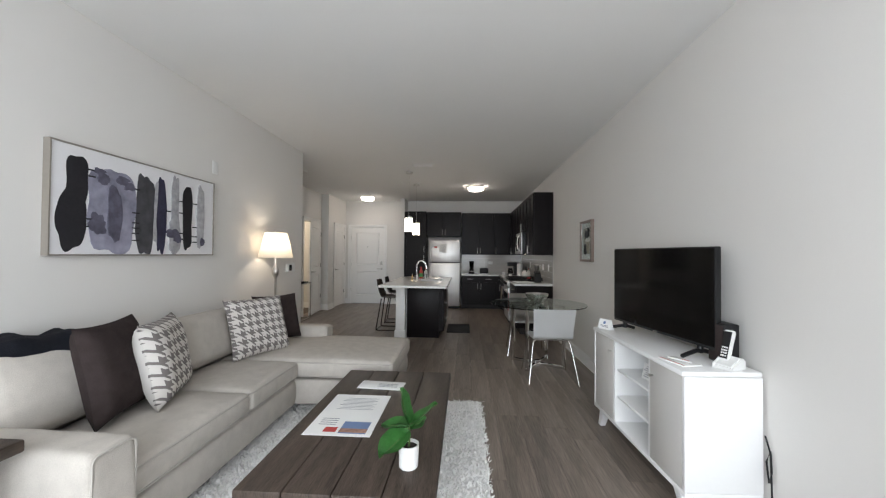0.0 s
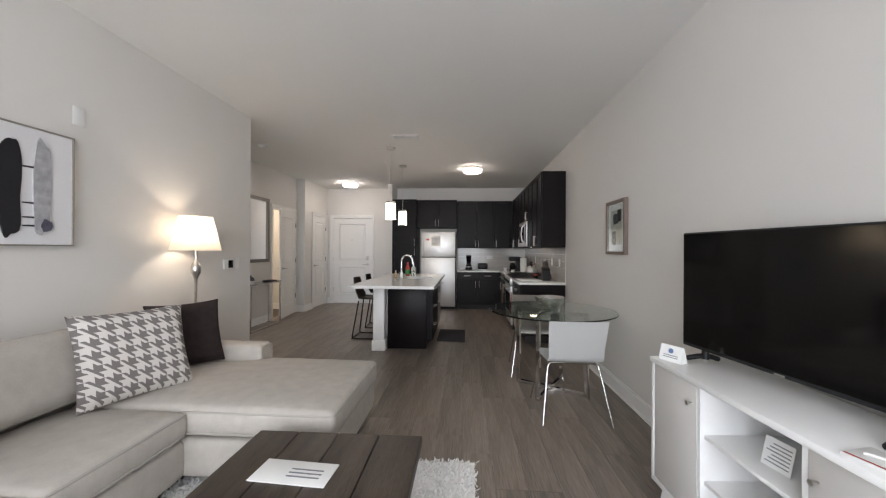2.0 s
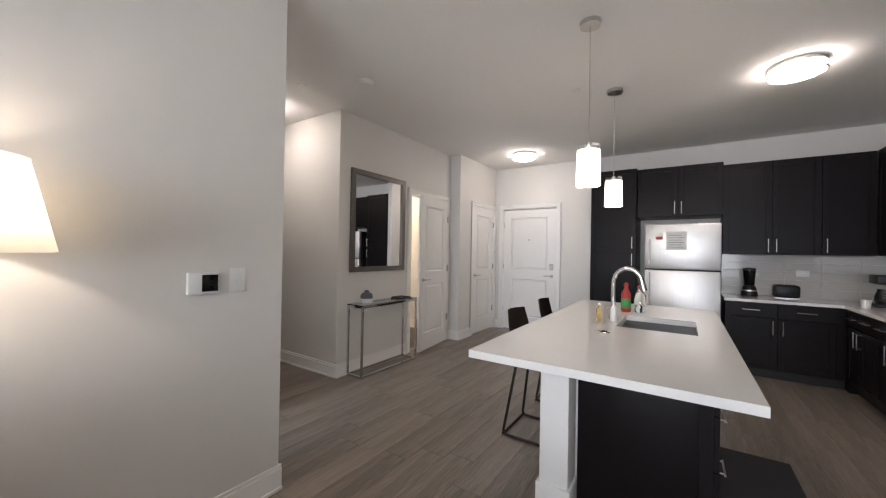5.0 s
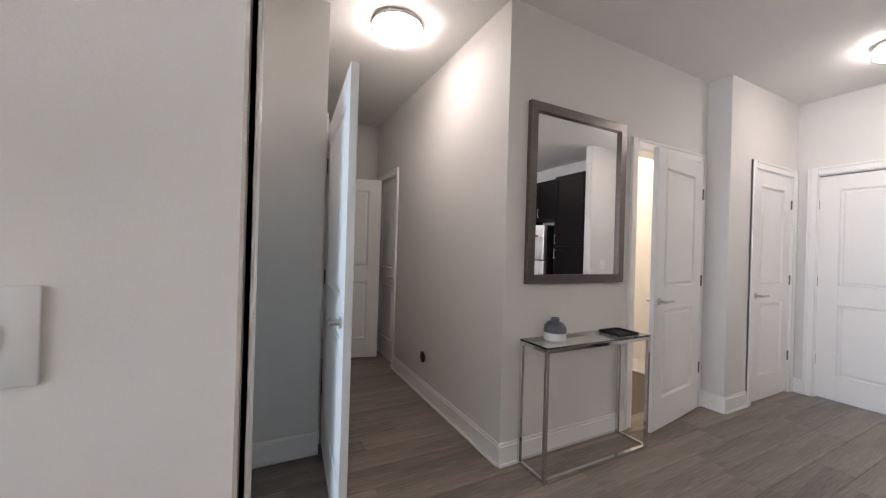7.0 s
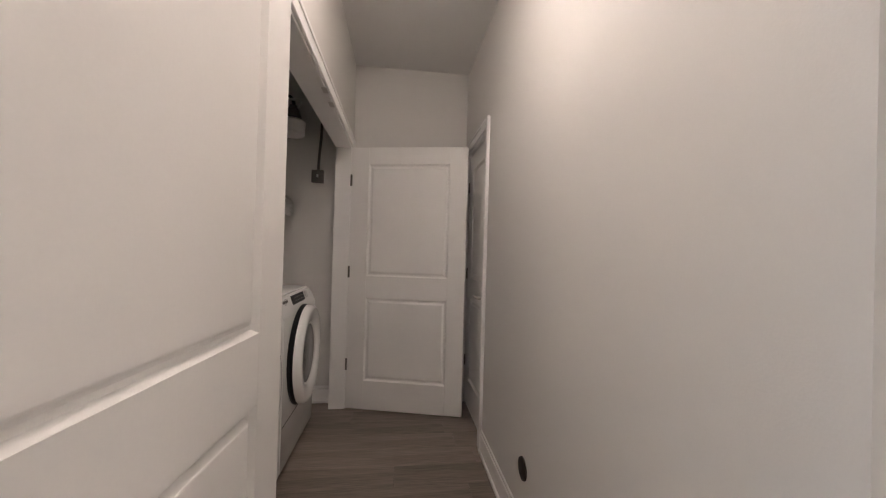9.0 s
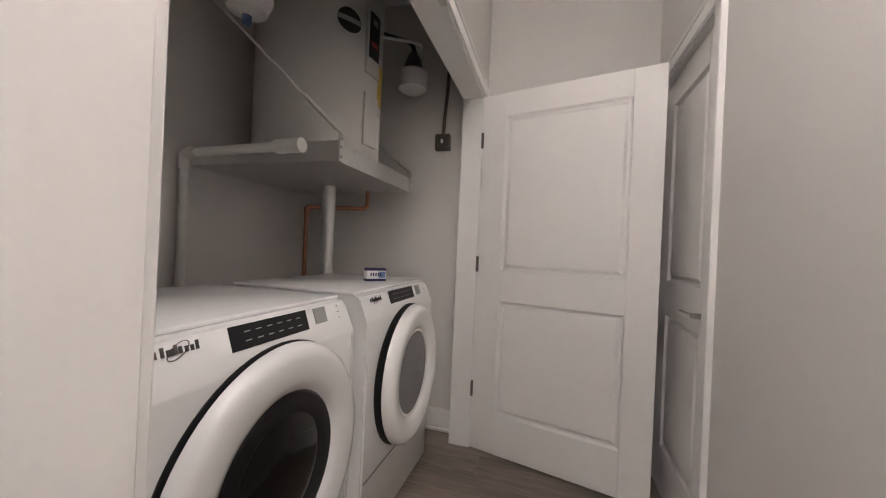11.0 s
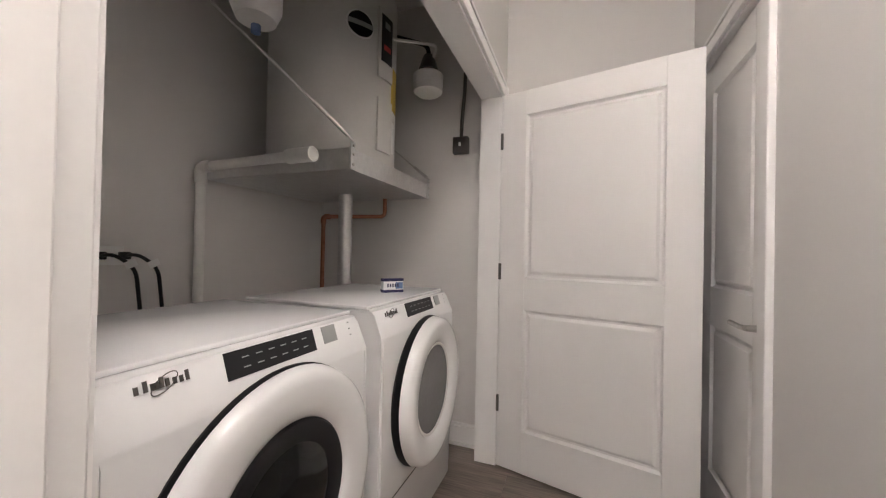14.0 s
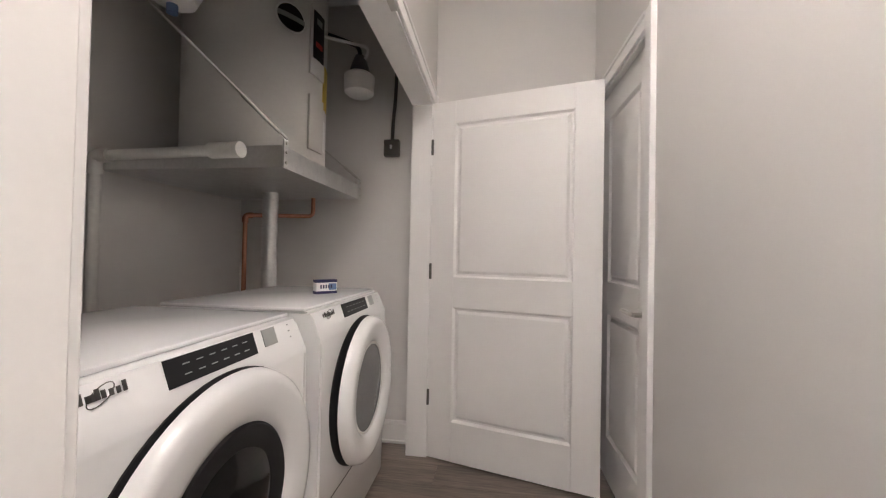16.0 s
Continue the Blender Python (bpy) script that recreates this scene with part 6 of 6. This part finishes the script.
    ring = [Matrix.Translation((x1, 0, 0)) @ Q @ Vector((0.16 * w + 0.022 * math.cos(a * 0.35), 0.082 + 0.012 * math.sin(a * 0.35) + 0.010 * math.cos(a * 0.35), 0.001)) for a in range(18)]
    part("badge_loop", tube(ring, 0.0009, seg=6, closed=True), M_HINGE, th)
    return th


laundry_machine("washing_machine", -4.63, -3.96, 4.95, "white front-loading washing machine with a round dark window", True)
laundry_machine("clothes_dryer", -5.425, -4.715, 4.955, "white front-loading clothes dryer with a grey window", False)
bx_ = thing("detergent_box", (-5.13, 4.72, 0.982), "small blue and white detergent box on the dryer", "box")
DB = pose(-5.14, 4.76, 0.9825, 0, 0, -40)
part("carton", turned(box(-0.048, 0.048, -0.018, 0.018, 0, 0.062, 0.001), DB), M_PAPER, bx_)
part("top_band", turned(box(-0.0485, 0.0485, -0.0186, 0.0186, 0.05, 0.0625), DB), material("dark_blue_print", (0.02, 0.02, 0.08), 0.5), bx_)
part("bottom_band", turned(box(-0.0485, 0.0485, -0.0186, 0.0186, 0.0, 0.012), DB), bpy.data.materials["dark_blue_print"], bx_)
part("colour_field", turned(box(-0.045, -0.01, 0.0182, 0.0188, 0.016, 0.046), DB), M_BLUE, bx_)
for i in range(5):
    part("letter_bar", turned(box(0.024 - i * 0.012, 0.031 - i * 0.012, 0.0189, 0.0193, 0.024, 0.040), DB), bpy.data.materials["dark_blue_print"], bx_)

# hung drain pan with the water heater
pan = thing("heater_platform", (-5.26, 4.3, 1.49), "galvanised steel pan hung on steel cables", "platform")
px0, px1, py0, py1 = -5.66, -4.86, 3.90, 4.71
part("tray", box(px0, px1, py0, py1, 1.49, 1.496), M_GALV, pan)
for a in ((px0, px1, py1 - 0.006, py1), (px0, px1, py0, py0 + 0.006), (px0, px0 + 0.006, py0 + 0.006, py1 - 0.006), (px1 - 0.006, px1, py0 + 0.006, py1 - 0.006)):
    part("rim", box(*a, 1.496, 1.575), M_GALV, pan)
for x in (px0, px1 - 0.03):
    k = part("bracket", box(x, x + 0.03, py1 + 0.001, py1 + 0.007, 1.49, 1.60, 0.002), M_GALV, pan)
    for z in (1.51, 1.55, 1.585):
        part("bolt", lathe([(0.006, 0), (0.006, 0.005)], Matrix.Translation((x + 0.015, py1 + 0.007, z)) @ Matrix.Rotation(-math.pi / 2, 4, "X"), 8), M_NICKEL, k)
for x, tgt in ((px1 - 0.015, (-3.83, 3.90, 2.62)), (px0 + 0.015, (-5.70, 3.85, 2.30))):
    a = Vector((x, py1 + 0.012, 1.60))
    b = Vector(tgt)
    part("cable", rod(a, b, 0.0045), M_NICKEL, pan)
    part("turnbuckle", rod(a.lerp(b, 0.02), a.lerp(b, 0.12), 0.009), M_NICKEL, pan)
hx, hy, hr = -5.265, 4.320, 0.325
he = thing("water_heater", (hx, hy, 1.496), "tall pale grey electric water heater tank", "water heater")
HP = pose(hx, hy, 1.497)
part("tank", lathe([(hr, 0), (hr, 0.98), (hr - 0.02, 1.02), (hr - 0.08, 1.05), (0.02, 1.06)], HP, 72), M_TANK, he)


def on_tank(deg, z0, z1, half, lift0, lift1, name, mat, label="", parent=None):
    """A curved plate on the tank's side round the heading deg (0 is +y, towards -x)."""
    bm, n = bmesh.new(), 8
    rows = []
    for i in range(n + 1):
        a = radians(deg) + half / hr * (2 * i / n - 1)
        dx, dy = -math.sin(a), math.cos(a)
        rows.append([bm.verts.new((hx + r * dx, hy + r * dy, 1.497 + z)) for r, z in ((hr + lift0, z0), (hr + lift1, z0), (hr + lift1, z1), (hr + lift0, z1))])
    for a, b in zip(rows, rows[1:]):
        for k in range(4):
            bm.faces.new((a[k], a[(k + 1) % 4], b[(k + 1) % 4], b[k]))
    bm.faces.new(rows[0]), bm.faces.new(rows[-1])
    return part(name, bm, mat, parent or he, label)


on_tank(-6, 0.16, 0.42, 0.055, 0.0, 0.012, "access_panel", M_TANK, "raised lower access panel")
ap = on_tank(-6, 0.52, 0.86, 0.055, 0.0, 0.012, "access_panel", M_TANK, "raised upper access panel")
on_tank(-6, 0.60, 0.83, 0.042, 0.0125, 0.014, "label_plate", M_BLACK, "black warning label", ap)
on_tank(-6, 0.66, 0.685, 0.026, 0.0142, 0.0150, "print_block", M_RED, "", ap)
on_tank(-6, 0.77, 0.80, 0.020, 0.0142, 0.0150, "print_block", M_LCD, "", ap)
on_tank(14, 0.40, 0.62, 0.045, 0.0, 0.002, "energy_label", M_YELLOW, "yellow energy label")
on_tank(12, 0.18, 0.34, 0.02, 0.0, 0.002, "label_plate", M_PAPER, "white label strip")


def tank_disc(deg, zc, ru, rv, lift, name, mat, label="", parent=None):
    """A thin oval sticker that follows the tank's side."""
    bm = bmesh.new()
    rim = []
    for i in range(28):
        a = 2 * math.pi * i / 28
        t = radians(deg) + ru * math.cos(a) / hr
        rim.append(bm.verts.new((hx - (hr + lift) * math.sin(t), hy + (hr + lift) * math.cos(t), 1.497 + zc + rv * math.sin(a))))
    hub = bm.verts.new((hx - (hr + lift + 0.001) * math.sin(radians(deg)), hy + (hr + lift + 0.001) * math.cos(radians(deg)), 1.497 + zc))
    for i in range(28):
        bm.faces.new((hub, rim[i], rim[(i + 1) % 28]))
    bmesh.ops.solidify(bm, geom=bm.faces[:], thickness=0.0012)
    return part(name, bm, mat, parent or he, label)


em = tank_disc(-33, 0.725, 0.070, 0.066, 0.0035, "emblem_border", M_PAPER, "pale border of the maker's emblem")
tank_disc(-33, 0.725, 0.062, 0.058, 0.006, "emblem", M_BLACK, "dark round maker's emblem", em)
on_tank(-33, 0.715, 0.738, 0.062, 0.0085, 0.0095, "emblem_band", M_LCD, "", em)
ex = thing("expansion_tank", (-4.73, 4.35, 2.02), "off-white expansion tank with a blue cap", "expansion tank")
part("vessel", lathe([(0.02, 2.05), (0.09, 2.07), (0.115, 2.12), (0.118, 2.40), (0.09, 2.46), (0.03, 2.48)], pose(-4.73, 4.35, 0) @ Matrix.Diagonal((0.82, 0.82, 1, 1)), 40), M_CERAM, ex)
part("valve_cap", lathe([(0.018, 2.02), (0.018, 2.055)], pose(-4.73, 4.35, 0), 16), M_BLUE, ex)
part("strap", tube([(-4.73, 4.35, 2.47), (-4.73, 4.35, 2.60), (-4.85, 4.3, 2.62), (-5.1, 4.28, 2.60)], 0.012), M_COPPER, ex)
mx = thing("mixing_valve", (-5.58, 4.70, 1.98), "white valve canister with a brass body on pipes", "valve")
part("canister", lathe([(0.066, 2.09), (0.084, 2.105), (0.089, 2.20), (0.07, 2.215)], pose(-5.60, 4.72, 0), 28), M_CERAM, mx)
part("valve_body", lathe([(0.05, 2.216), (0.06, 2.23), (0.045, 2.28), (0.03, 2.32)], pose(-5.60, 4.72, 0), 16), M_HINGE, mx)
part("pipe", tube(arc([(-5.60, 4.72, 2.31), (-5.60, 4.72, 2.38), (-5.30, 4.45, 2.36), (-5.0, 4.40, 2.52)], 0.05), 0.013), M_BLACK, mx)
part("hose", tube(arc([(-5.60, 4.74, 2.29), (-5.55, 4.80, 2.34), (-5.30, 4.62, 2.27), (-5.12, 4.55, 2.30)], 0.05), 0.008), M_PVC, mx)
for a, b in (((-5.72, 4.3, 2.45), (-4.95, 4.62, 2.42)), ((-5.72, 4.2, 2.55), (-4.7, 4.45, 2.56))):
    solid("supply_pipe", rod(a, b, 0.018), M_BLACK, "dark insulated water pipe near the ceiling", "pipe", "closet supply pipes")
pv = thing("drain_pipe", (-4.85, 3.9, 0.4), "white plastic overflow drain pipe", "pipe")
part("pipe", tube(arc([(-4.85, 3.895, 0.4), (-4.85, 3.895, 1.545), (-4.822, 4.48, 1.548)], 0.03), 0.021), M_PVC, pv)
part("elbow", tube(arc([(-4.85, 3.895, 1.47), (-4.85, 3.895, 1.545), (-4.846, 3.97, 1.545)], 0.03), 0.028), M_PVC, pv)
part("coupling", rod((-4.824, 4.44, 1.548), (-4.818, 4.57, 1.548), 0.030, seg=20), M_PVC, pv)
du = solid("vent_duct", rod((-5.42, 4.295, 0.4), (-5.42, 4.295, 1.489), 0.039, seg=24), M_GALV, "round galvanised dryer vent duct", "duct")
cu = thing("copper_pipe", (-5.42, 4.08, 0.4), "bent copper water pipe below the heater", "pipe")
part("pipe", tube(arc([(-5.36, 4.19, 0.4), (-5.36, 4.19, 1.36), (-5.60, 4.45, 1.38), (-5.60, 4.45, 1.488)], 0.03), 0.012), M_COPPER, cu)
part("elbow", tube(arc([(-5.36, 4.19, 1.32), (-5.36, 4.19, 1.36), (-5.385, 4.217, 1.362)], 0.02), 0.016), M_COPPER, cu)
jb = thing("junction_box", (-5.78, 4.87, 1.77), "grey metal switch box with a flexible conduit", "junction box")
part("box", box(XE + 0.001, XE + 0.045, 4.83, 4.925, 1.775, 1.875, 0.004), M_HINGE, jb)
part("toggle", box(XE + 0.0455, XE + 0.058, 4.872, 4.884, 1.815, 1.838, 0.002), M_PLASTIC, jb)
part("conduit", tube(arc([(XE + 0.022, 4.878, 1.876), (XE + 0.022, 4.882, 2.0), (XE + 0.022, 4.895, 2.15), (XE + 0.025, 4.90, 2.35)], 0.06), 0.011), M_HINGE, jb)
ou = wall_plate((-4.52, 3.84, 1.13), (0, 1, 0), 0.12, 0.075, "wall socket with two black plugs in it", "wall socket", [(0.025, 0, 0.03, 0.03), (-0.025, 0, 0.03, 0.03)])
for dx in (0.03, -0.05):
    cb = thing("power_cable", (-4.52 + dx, 3.86, 0.9), "black appliance cord plugged into the closet wall", "cable", "appliance cords")
    part("plug", box(-4.535 + dx, -4.505 + dx, 3.851, 3.885, 1.115, 1.145, 0.004), M_BLACK, cb)
    part("cord", tube(arc([(-4.52 + dx, 3.885, 1.13), (-4.53 + dx, 3.93, 1.14), (-4.60 + dx, 3.94, 1.08), (-4.62 + dx, 3.95, 0.85), (-4.62 + dx, 3.95, 0.6)], 0.04), 0.007, seg=8), M_BLACK, cb)
    part("tag", turned(box(-0.02, 0.02, -0.001, 0.001, -0.014, 0.014), pose(-4.575 + dx, 3.955, 1.10, 0, 25, 0)), M_PAPER, cb)

# ---- floor planks ----
PW, PL = 0.181, 1.22
plank_mesh = link_mesh("plank", box(-PW / 2 + 0.0006, PW / 2 - 0.0006, -PL / 2 + 0.0006, PL / 2 - 0.0006, -0.004, 0, 0.0008, None, 1), M_PLANK)
rng = random.Random(11)
lane_x = -5.95 + PW / 2
while lane_x < 1.9:
    off = rng.uniform(0, PL)
    y = -2.0 + off - PL / 2
    while y < 9.6 + PL / 2:
        seen = (lane_x > -2.1 and 0.3 < y + PL / 2 and y < 9.9) or (-3.3 < lane_x <= -2.1 and y + PL / 2 > 4.4) or (lane_x <= -3.3 and y + PL / 2 > 3.7 and y - PL / 2 < 6.3)
        if seen:
            ob = new("plank", plank_mesh)
            ob.parent = floor
            ob.location = Vector((lane_x, y, 0)) - ORIGIN["floor"]
        y += PL
    lane_x += PW
